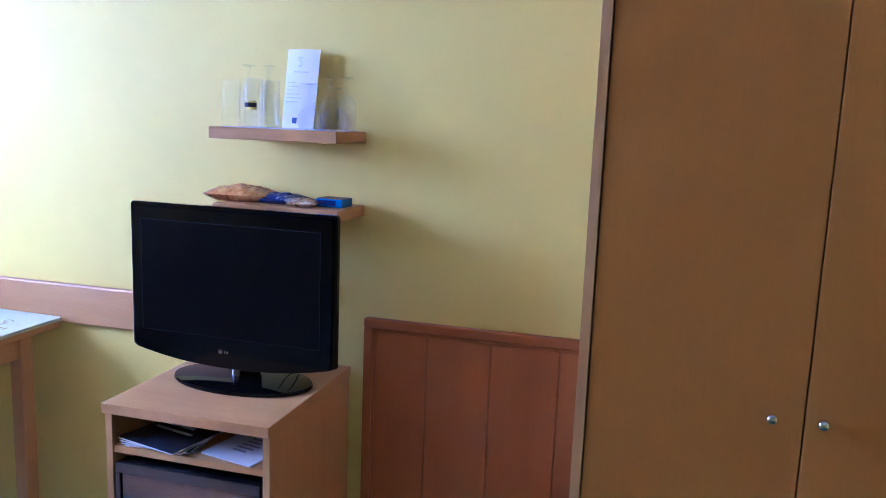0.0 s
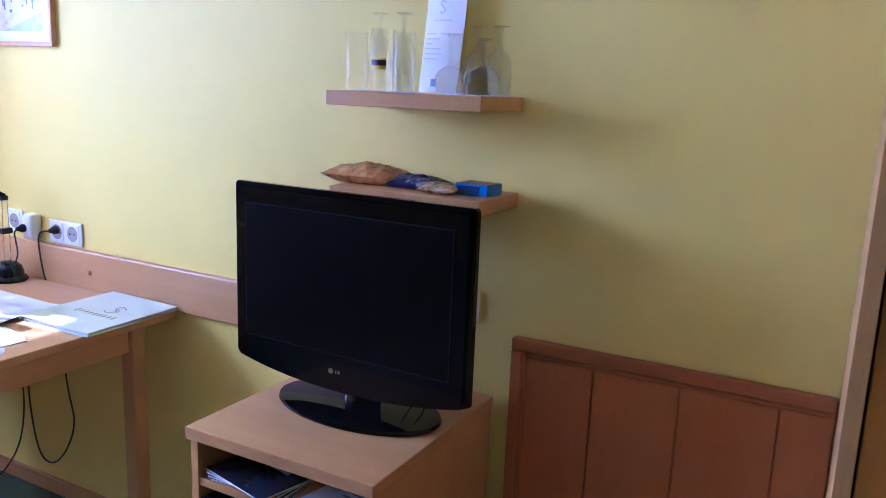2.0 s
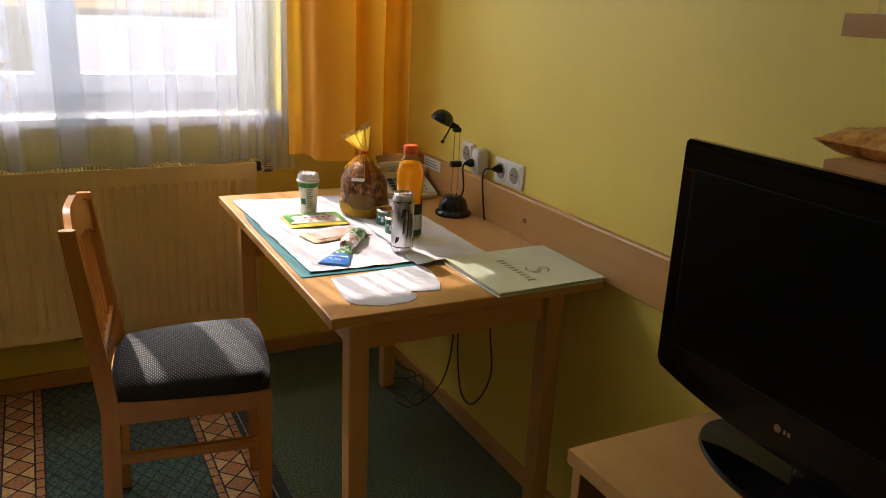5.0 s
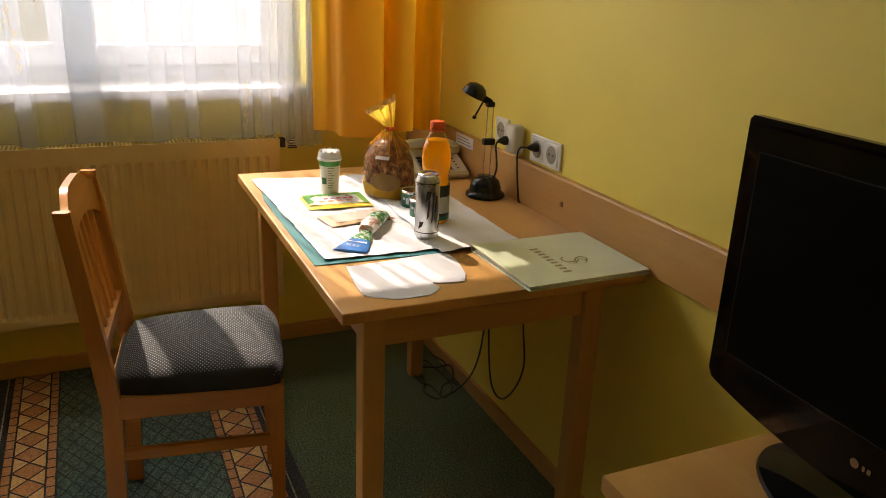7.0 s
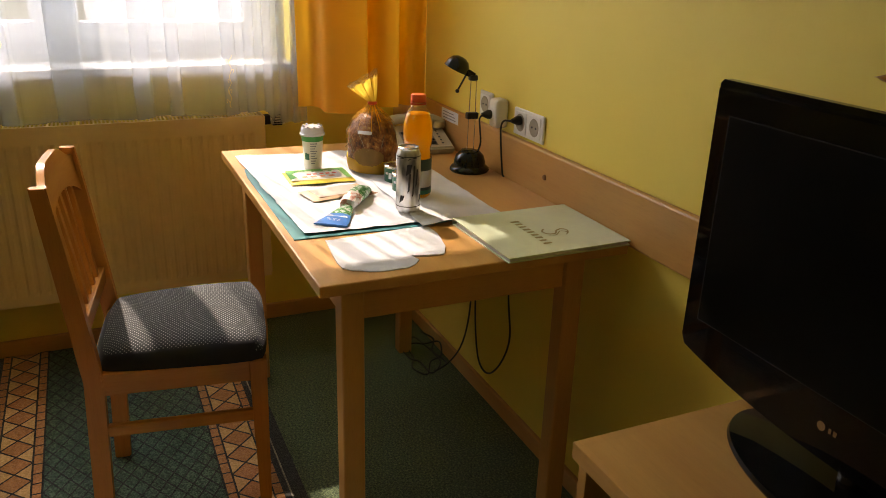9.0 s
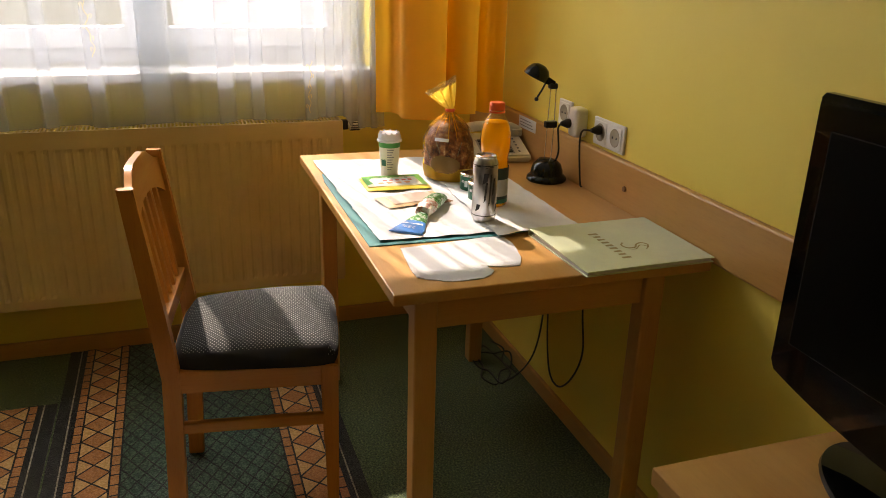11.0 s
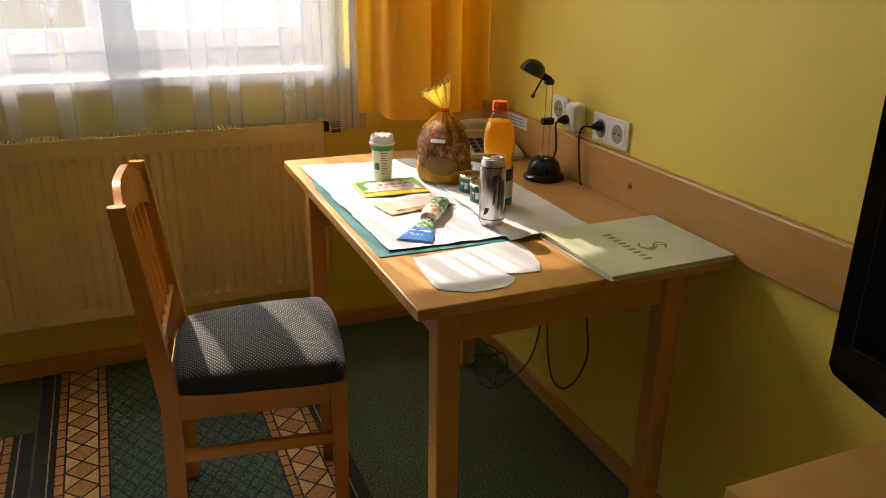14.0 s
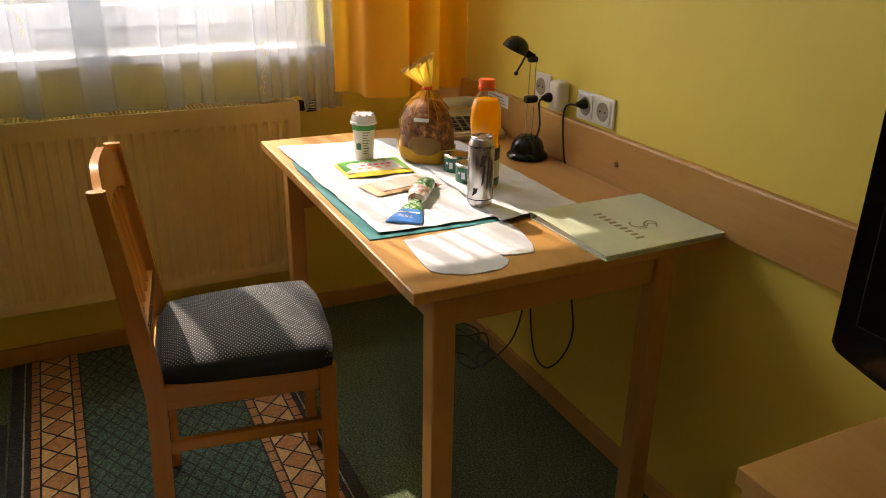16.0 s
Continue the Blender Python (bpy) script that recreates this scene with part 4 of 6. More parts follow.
def drink_can():
    ob = thing("drink_can", pose(-2.216, 1.852, TABLE + 0.0052) @ Matrix.Diagonal((0.87, 0.87, 0.94, 1)), "tall silver drink can with dark markings", "can")
    m, nt, b = nodes_of("silver_can_metal")
    v = coords(nt, (1, 1, 0.30))
    nt.links.new(ramp(nt, noise_tex(nt, v, 42.0, 1.0), [(0.34, (0.14, 0.14, 0.15)), (0.43, (0.40, 0.40, 0.42)), (0.53, (0.72, 0.72, 0.74)), (0.64, (0.88, 0.88, 0.90))]), b.inputs["Base Color"])
    b.inputs["Metallic"].default_value, b.inputs["Roughness"].default_value = 0.75, 0.30
    body = part("can_body", lathe([(0.0, 0.004), (0.020, 0.002), (0.024, 0.0), (0.031, 0.010), (0.0325, 0.016), (0.0325, 0.146), (0.030, 0.154), (0.0265, 0.161)], 36), m, ob, smooth=True)
    part("can_rim", lathe([(0.0265, 0.161), (0.0275, 0.163), (0.0275, 0.166), (0.0255, 0.167), (0.0245, 0.163), (0.0, 0.1625)], 36), M_SILVER, ob, smooth=True)
    bm = turned(box(-0.009, 0.009, -0.012, 0.010, 0, 0.0012, 0.0005), pose(0, 0.002, 0.1635, 8, 0, 40))
    part("pull_tab", bm, M_SILVER, ob)
    for z in (0.020, 0.1445):
        part("printed_ring", lathe([(0.0326, z), (0.0329, z + 0.0004), (0.0329, z + 0.0018), (0.0326, z + 0.0022)], 36), M_BLACK, body, smooth=True)
    # dark printed stripes bent round the can
    for a0, z0, z1, wd in ((0, 0.055, 0.105, 8), (22, 0.045, 0.125, 6), (-8, 0.10, 0.128, 18), (38, 0.07, 0.115, 8), (-40, 0.03, 0.05, 16), (60, 0.03, 0.05, 14), (-75, 0.06, 0.12, 5), (0, 0.138, 0.142, 30), (-60, 0.138, 0.142, 30), (120, 0.05, 0.12, 6), (200, 0.05, 0.12, 8)):
        bm = bmesh.new()
        cols = []
        for k in range(5):
            a = radians(-25 + a0 + wd * k / 3.2)
            cols.append([bm.verts.new((0.0331 * math.cos(a), 0.0331 * math.sin(a), z0 + 0.002 * k)), bm.verts.new((0.0331 * math.cos(a + 0.12), 0.0331 * math.sin(a + 0.12), z1))])
        for p, q in zip(cols, cols[1:]):
            bm.faces.new((p[0], q[0], q[1], p[1]))
        part("printed_mark", bm, M_BLACK, body)
    return ob


drink_can()


def juice_bottle():
    ob = thing("juice_bottle", pose(-2.320, 1.917, TABLE + 0.0085) @ Matrix.Diagonal((1.0, 1.0, 0.975, 1)), "clear plastic bottle of orange juice with red cap", "bottle")
    prof = [(0.0, 0.003), (0.028, 0.0), (0.0335, 0.006), (0.034, 0.02), (0.034, 0.10), (0.0325, 0.105), (0.0332, 0.109), (0.0315, 0.114), (0.0325, 0.118), (0.0312, 0.123), (0.0325, 0.128), (0.0345, 0.136), (0.0362, 0.152),
            (0.0365, 0.170), (0.0352, 0.188), (0.0305, 0.206), (0.0235, 0.219), (0.0175, 0.227), (0.0165, 0.238)]
    juice = cloth("orange_juice", (1.0, 0.50, 0.02), (1.0, 0.58, 0.02), 0.45)
    juice.node_tree.nodes["Principled BSDF"].inputs["Roughness"].default_value = 0.15
    juice.node_tree.nodes["Principled BSDF"].inputs["Coat Weight"].default_value = 0.6
    full = [(r * 0.97, z) for r, z in prof if z < 0.20] + [(0.0300, 0.205), (0.0262, 0.212), (0.0, 0.212)]
    part("bottle_wall", lathe(prof[1:], 36), M_CLEAR, ob, "clear plastic bottle wall", smooth=True)
    part("juice", lathe(full, 36), juice, ob, "orange juice filling", smooth=True)
    part("bottle_neck", lathe([(0.0180, 0.2272), (0.0170, 0.2305), (0.0170, 0.240), (0.0158, 0.240), (0.0158, 0.2305), (0.0170, 0.2272)], 32), M_CLEAR, ob, smooth=True)
    bm = lathe([(0.0, 0.258), (0.0165, 0.258), (0.0185, 0.255), (0.0185, 0.240), (0.0, 0.240)], 36)
    cap = part("cap", bm, ink("orange_red_cap", (0.80, 0.12, 0.03), 0.35), ob, "orange-red screw cap", smooth=True)
    part("cap_ring", lathe([(0.0170, 0.2335), (0.0190, 0.2335), (0.0190, 0.238), (0.0170, 0.238)], 32), cap.data.materials[0], cap, smooth=True)
    label = part("label_band", lathe([(0.0350, 0.012), (0.0352, 0.014), (0.0352, 0.100), (0.0350, 0.102)], 40), ink("dark_green_label", (0.018, 0.04, 0.030), 0.4), ob, "dark printed paper label", smooth=True)
    part("label_text_field", lathe([(0.0351, 0.030), (0.0354, 0.031), (0.0354, 0.072), (0.0351, 0.073)], 40), ink("pale_grey_label", (0.42, 0.43, 0.40), 0.4), label, "pale label field with fine print", smooth=True)
    part("label_foot", lathe([(0.0351, 0.012), (0.0354, 0.013), (0.0354, 0.022), (0.0351, 0.023)], 40), M_DGREEN, label, smooth=True)
    bm = bmesh.new()
    cols = [[bm.verts.new((0.0356 * math.cos(t), 0.0356 * math.sin(t), z)) for z in (0.078, 0.096)] for t in [radians(-48 + 5 * i) for i in range(8)]]
    for p, q in zip(cols, cols[1:]):
        bm.faces.new((p[0], q[0], q[1], p[1]))
    part("red_print", bm, M_RED, label)
    for k in range(9):
        a = radians(-75 + 4 * (k % 3))
        z = 0.033 + 0.0042 * k
        bm = bmesh.new()
        cols = []
        for i in range(5):
            t = a + 0.11 * i
            cols.append([bm.verts.new((0.0355 * math.cos(t), 0.0355 * math.sin(t), z)), bm.verts.new((0.0355 * math.cos(t), 0.0355 * math.sin(t), z + 0.0018))])
        for p, q in zip(cols, cols[1:]):
            bm.faces.new((p[0], q[0], q[1], p[1]))
        part("text_bar", bm, M_BLACK, label)
    return ob


juice_bottle()


def bread_bag():
    ob = thing("bread_bag", pose(-2.597, 1.897, TABLE + 0.0085, 0, 0, 20) @ Matrix.Diagonal((1.10, 1.10, 0.94, 1)), "sliced brown bread in a tied yellow film bag", "bread bag")
    crust, cn, cb = nodes_of("brown_bread_crust")
    streak = noise_tex(cn, coords(cn, (1, 1, 0.8)), 62.0, 4.0, 0.65)
    blotch = noise_tex(cn, coords(cn), 34.0, 3.0)
    cc = ramp(cn, streak, [(0.32, (0.06, 0.018, 0.005)), (0.47, (0.26, 0.088, 0.020)), (0.58, (0.44, 0.19, 0.055)), (0.68, (0.72, 0.48, 0.22))])
    cn.links.new(mixed(cn, cc, ramp(cn, blotch, [(0.35, (0.45, 0.40, 0.36)), (0.6, (1, 1, 1))]), 0.8), cb.inputs["Base Color"])
    cb.inputs["Roughness"].default_value, cb.inputs["Coat Weight"].default_value, cb.inputs["Coat Roughness"].default_value = 0.4, 0.12, 0.2
    bumped(cn, cb, streak, 0.8, 0.006)
    def skin(prof, n, amp, seed, squash=0.82):
        bm = lathe(prof, n)
        for v in bm.verts:
            r = math.hypot(v.co.x, v.co.y)
            a = math.atan2(v.co.y, v.co.x)
            k = 1 + amp * noise.noise((math.cos(a) * 2.2 + seed, math.sin(a) * 2.2, v.co.z * 22)) + 0.4 * amp * math.sin(a * 9 + v.co.z * 30)
            v.co.x, v.co.y = v.co.x * k, v.co.y * k * squash
        return bm
    prof = [(0.0, 0.001), (0.050, 0.0), (0.066, 0.008), (0.070, 0.035), (0.068, 0.075), (0.064, 0.110), (0.051, 0.140), (0.031, 0.161), (0.0, 0.168)]
    part("loaf", skin(prof, 48, 0.06, 1.0), crust, ob, "dark brown sliced loaf", smooth=True)
    glint_film = film("crease_glint_film", (0.62, 0.50, 0.36), 0.55)
    yellow = cloth("yellow_film", (0.88, 0.54, 0.04), (1.0, 0.72, 0.10), 0.62, 0.12)
    yellow.node_tree.nodes["Principled BSDF"].inputs["Coat Weight"].default_value = 0.6
    low = [(0.0675, 0.002), (0.0705, 0.012), (0.0735, 0.030), (0.0738, 0.040)]
    part("film_lower_band", skin(low, 48, 0.05, 1.0), yellow, ob, "yellow printed film", smooth=True)
    patch = skin([(0.0744 - 0.00045 * max(0, k - 8) * 0.5, 0.024 + 0.0028 * k) for k in range(21)], 160, 0.05, 1.0)
    bmesh.ops.delete(patch, geom=[f for f in patch.faces if ((math.degrees(math.atan2(f.calc_center_median().y, f.calc_center_median().x)) + 50) / 34) ** 2 + ((f.calc_center_median().z - 0.052) / 0.026) ** 2 > 1], context="FACES")
    part("film_window_print", patch, cloth("straw_print", (0.46, 0.31, 0.12), (0.42, 0.28, 0.10), 0.3, 0.35), ob, smooth=True)
    part("film", skin([(0.0745, 0.036), (0.0728, 0.078), (0.0685, 0.113), (0.055, 0.143), (0.034, 0.166), (0.016, 0.182), (0.0085, 0.192)], 56, 0.07, 1.0), M_FILM, ob, "clear crinkled film", smooth=True)
    # pale tubes along film creases, their glint painted into the colour
    random.seed(12)
    for k in range(7):
        a0, z0 = radians(random.uniform(-150, 30)), random.uniform(0.03, 0.11)
        ln, lean = random.uniform(0.02, 0.055), random.uniform(-0.5, 0.5)
        pts = []
        for i in range(7):
            t = i / 6
            z, a = z0 + ln * t, a0 + lean * t
            r = 0.0752 - 0.0002 * max(0, (z - 0.05) * 1000) ** 1.05 * 0.55
            q = 1 + 0.07 * noise.noise((math.cos(a) * 2.2 + 1.0, math.sin(a) * 2.2, z * 22)) + 0.028 * math.sin(a * 9 + z * 30)
            pts.append(Vector((r * q * math.cos(a), r * q * 0.82 * math.sin(a), z)))
        part("crease_glint", tube(pts, 0.0012, 5), glint_film, ob, smooth=True)
    part("film_shoulder", skin([(0.055, 0.144), (0.0355, 0.166), (0.0170, 0.183), (0.0095, 0.193)], 48, 0.16, 3.0), cloth("amber_film", (0.75, 0.34, 0.02), (0.95, 0.48, 0.03), 0.5, 0.62), ob, smooth=True)
    part("tie", lathe([(0.0095, 0.190), (0.0118, 0.193), (0.0118, 0.197), (0.0095, 0.200)], 20), ink("red_clip", (0.75, 0.10, 0.02), 0.4), ob, smooth=True)
    # gathered top: a pleated fan that flares out to one side, its last part unprinted
    across, out = Vector((0.68, 0.73, 0)), Vector((0.73, -0.68, 0))
    def fan(t0, t1, n):
        fb = bmesh.new()
        rows = []
        for j in range(n + 1):
            t = t0 + (t1 - t0) * j / n
            row = []
            for i in range(65):
                a = 2 * math.pi * i / 64
                wide = 0.009 + 0.027 * t ** 0.85
                deep = 0.008 + 0.010 * t
                fold = 1 + (0.42 * math.sin(a * 9 + 0.6) + 0.22 * math.sin(a * 17)) * min(1.0, t * 1.6) * 0.6
                p = across * (-0.023 * t + wide * math.cos(a)) + out * (deep * math.sin(a) * fold + 0.006 * t)
                row.append(fb.verts.new((p.x, p.y, 0.198 + t * (0.066 + 0.024 * math.cos(a)) + 0.003 * t * math.sin(a * 7))))
            rows.append(row)
        for p, q in zip(rows, rows[1:]):
            for i in range(64):
                fb.faces.new((p[i], p[i + 1], q[i + 1], q[i]))
        return fb
    part("film_top", fan(0.0, 0.86, 10), yellow, ob, "gathered yellow film top", smooth=True)
    part("film_tip", fan(0.86, 1.06, 5), film("tip_film", (0.85, 0.66, 0.30), 0.70), ob, "clear film edge", smooth=True)
    # printed stripes run down from the tie
    random.seed(21)
    stripe = cloth("amber_stripe_film", (0.72, 0.36, 0.03), (0.95, 0.52, 0.05), 0.5, 0.25)
    for k in range(13):
        a0, end = radians(-170 + 20 * k + random.uniform(-8, 8)), random.choice((0.168, 0.160, 0.150, 0.125))
        pts = []
        for i in range(9):
            z = 0.190 - (0.190 - end) * i / 8
            r = 0.0095 + 0.0270 * max(0.0, 0.193 - z) / 0.027 if z > 0.166 else (0.0365 + 0.0200 * (0.166 - z) / 0.022 if z > 0.144 else 0.0565 + 0.0135 * (0.144 - z) / 0.031 if z > 0.113 else 0.071)
            q = 1 + 0.07 * noise.noise((math.cos(a0) * 2.2 + 1.0, math.sin(a0) * 2.2, z * 22)) + 0.028 * math.sin(a0 * 9 + z * 30)
            pts.append(Vector((r * q * math.cos(a0), r * q * 0.82 * math.sin(a0), z)))
        part("film_stripe", tube(pts, random.uniform(0.0004, 0.0010), 6), stripe, ob, smooth=True)
    bm = turned(box(-0.018, 0.018, -0.0006, 0.0006, -0.005, 0.005, 0.0004), pose(0.028, -0.046, 0.120, -35, 0, 28))
    part("price_sticker", bm, M_PAPER, ob, "small white sticker")
    return ob


bread_bag()


def cup():
    ob = thing("drink_cup", pose(-2.654, 1.744, TABLE + 0.0052) @ Matrix.Scale(1.05, 4), "tall white and green chilled drink cup with plastic lid", "cup")
    body = part("cup_body", lathe([(0.0, 0.003), (0.021, 0.0), (0.0225, 0.003), (0.0275, 0.088), (0.0272, 0.090), (0.0, 0.0895)], 36), ink("cream_cup", (0.74, 0.73, 0.62), 0.35), ob, smooth=True)
    part("green_band", lathe([(0.0272, 0.078), (0.0279, 0.0785), (0.0283, 0.093), (0.0276, 0.0935)], 36), M_GREEN, body, "green printed band", smooth=True)
    for z, a0, w, mat in [(0.030, -70, 34, M_DGREEN)] + [(0.020 + 0.0065 * k, -28, 26 + 6 * (k % 3), M_GREY) for k in range(9)]:
        bm = bmesh.new()
        cols = []
        for i in range(6):
            t = radians(a0 + w * i / 5)
            r = 0.0229 + 0.0048 * z / 0.085
            h = 0.022 if mat is M_DGREEN else 0.0026
            cols.append([bm.verts.new((r * math.cos(t), r * math.sin(t), z)), bm.verts.new(((r + 0.0006) * math.cos(t), (r + 0.0006) * math.sin(t), z + h))])
        for p, q in zip(cols, cols[1:]):
            bm.faces.new((p[0], q[0], q[1], p[1]))
        part("text_bar", bm, mat, body)
    lid = part("lid", lathe([(0.0295, 0.0915), (0.0325, 0.0925), (0.0325, 0.097), (0.030, 0.099), (0.029, 0.109), (0.026, 0.114), (0.012, 0.115), (0.0, 0.112)], 36), plain("frosted_lid", (0.75, 0.76, 0.78), 0.15, vary=0.04, bump=0.0), ob, "frosted plastic lid", smooth=True)
    for k in range(9):
        a = 2 * math.pi * k / 9
        part("lid_nub", turned(box(-0.003, 0.003, -0.002, 0.002, 0.0, 0.005, 0.001), pose(0.0235 * math.cos(a), 0.0235 * math.sin(a), 0.1125, 0, 0, math.degrees(a))), lid.data.materials[0], lid)
    return ob


cup()


def tin(x, y, z, label):
    ob = thing("small_tin", pose(x, y, z) @ Matrix.Scale(1.25, 4), label, "tin", "small tins")
    part("tin_body", lathe([(0.0, 0.0), (0.024, 0.0), (0.0255, 0.002), (0.0255, 0.031), (0.0, 0.031)], 32), M_DGREEN, ob, smooth=True)
    part("tin_lid", lathe([(0.0255, 0.031), (0.0265, 0.0315), (0.0265, 0.036), (0.0245, 0.037), (0.0235, 0.0355), (0.0, 0.035)], 32), M_SILVER, ob, "metal tin lid", smooth=True)
    for a0, w, z0, h in ((-60, 16, 0.010, 0.013), (-10, 20, 0.012, 0.006), (-80, 14, 0.018, 0.005)):
        bm = bmesh.new()
        cols = []
        for i in range(6):
            t = radians(a0 + w * i / 5)
            cols.append([bm.verts.new((0.0259 * math.cos(t), 0.0259 * math.sin(t), z0)), bm.verts.new((0.0259 * math.cos(t), 0.0259 * math.sin(t), z0 + h))])
        for p, q in zip(cols, cols[1:]):
            bm.faces.new((p[0], q[0], q[1], p[1]))
        part("printed_patch", bm, M_PAPER, ob)
    return ob


tin(-2.460, 1.916, TABLE + 0.0085, "small green tin standing beside the bread bag")
tin(-2.374, 1.906, TABLE + 0.0085, "small green tin standing behind the drink can")


def flat_pack(name, m, w, h, t, base, label, category):
    ob = thing(name, m, label, category)
    bm = bmesh.new()
    n, k = 18, 14
    for side in (1, -1):
        grid = []
        for j in range(k + 1):
            row = []
            for i in range(n + 1):
                u, v = 2 * i / n - 1, 2 * j / k - 1
                puff = max(0, (1 - abs(u) ** 6) * (1 - abs(v) ** 6))
                row.append(bm.verts.new((u * w / 2, v * h / 2, (t / 2 + t / 2 * puff * (1 + 0.2 * noise.noise((u * 4, v * 4, w * 90)))) if side > 0 else t * 0.42)))
            grid.append(row)
        for j in range(k):
            for i in range(n):
                f = (grid[j][i], grid[j][i + 1], grid[j + 1][i + 1], grid[j + 1][i])
                bm.faces.new(f if side > 0 else f[::-1])
    bmesh.ops.remove_doubles(bm, verts=bm.verts, dist=1e-6)
    part("pack_body", bm, base, ob, smooth=True)
    return ob


pk = flat_pack("cheese_packet", pose(-2.555, 1.732, TABLE + 0.006, 0, 0, -2), 0.125, 0.17, 0.009, M_YELLOW, "green and yellow printed food packet lying flat", "food packet")
t = 0.0094
M_LEAF = ink("leaf_green_print", (0.16, 0.46, 0.08), 0.35)
part("pale_field", flat([(-0.056, -0.078), (0.040, -0.080), (0.044, 0.078), (-0.054, 0.078)], t + 0.0003), ink("pale_cream_print", (0.70, 0.70, 0.56), 0.35), pk)
part("green_border", flat([(-0.058, -0.080), (-0.042, -0.080), (-0.044, 0.080), (-0.058, 0.080)], t + 0.0006), M_LEAF, pk)
part("green_border", flat([(-0.044, 0.062), (0.040, 0.066), (0.044, 0.080), (-0.044, 0.080)], t + 0.0006), M_LEAF, pk)
part("green_border", flat([(-0.042, -0.080), (0.030, -0.080), (0.012, -0.060), (-0.020, -0.066), (-0.042, -0.052)], t + 0.0006), M_GREEN, pk)
random.seed(31)
for k in range(12):
    cx, cy, r = random.uniform(-0.050, -0.030), -0.066 + 0.0115 * k, random.uniform(0.004, 0.008)
    part("leaf_picture", flat([(cx + r * (1 + 0.3 * math.sin(3 * a)) * math.cos(a), cy + r * math.sin(a)) for a in [i * math.pi / 4 for i in range(8)]], t + 0.0009 + 0.00002 * k), M_GREEN if k % 2 else M_LEAF, pk)
part("white_patch", flat([(-0.026, -0.048), (0.028, -0.060), (0.032, 0.056), (-0.030, 0.058)], t + 0.0007), M_PAPER, pk)
for k in range(5):
    y = -0.030 + 0.017 * k
    part("red_writing", flat([(-0.018 + 0.003 * (k % 2), y), (-0.002, y), (-0.004, y + 0.011), (-0.016, y + 0.011)], t + 0.0009), M_RED, pk)
for k in range(4):
    y = -0.05 + 0.024 * k
    part("orange_picture", flat([(0.008, y), (0.024, y + 0.004), (0.020, y + 0.018), (0.006, y + 0.016)], t + 0.0009), ink("orange_print", (0.75, 0.30, 0.10), 0.35), pk)

pk = flat_pack("ham_packet", pose(-2.405, 1.735, TABLE + 0.006, 0, 0, 10), 0.095, 0.165, 0.008, ink("beige_card", (0.55, 0.38, 0.22), 0.4), "beige food packet with a clear window lying flat", "food packet")
part("pale_window", flat([(-0.035, -0.06), (0.033, -0.06), (0.033, 0.06), (-0.035, 0.06)], 0.0086), ink("pale_pink_slices", (0.75, 0.60, 0.52), 0.3), pk)
part("torn_flap", turned(sheet([(0.04, -0.02), (0.075, 0.02), (0.062, 0.085), (0.03, 0.07)], 0.004, 8, 8, 0.004, 5.0), pose(0, 0, 0)), M_BROWN, pk)


def foil(name, stops, scale):
    m, nt, b = nodes_of(name)
    nt.links.new(ramp(nt, noise_tex(nt, coords(nt), scale, 3.0), stops), b.inputs["Base Color"])
    b.inputs["Roughness"].default_value, b.inputs["Metallic"].default_value = 0.3, 0.25
    return m


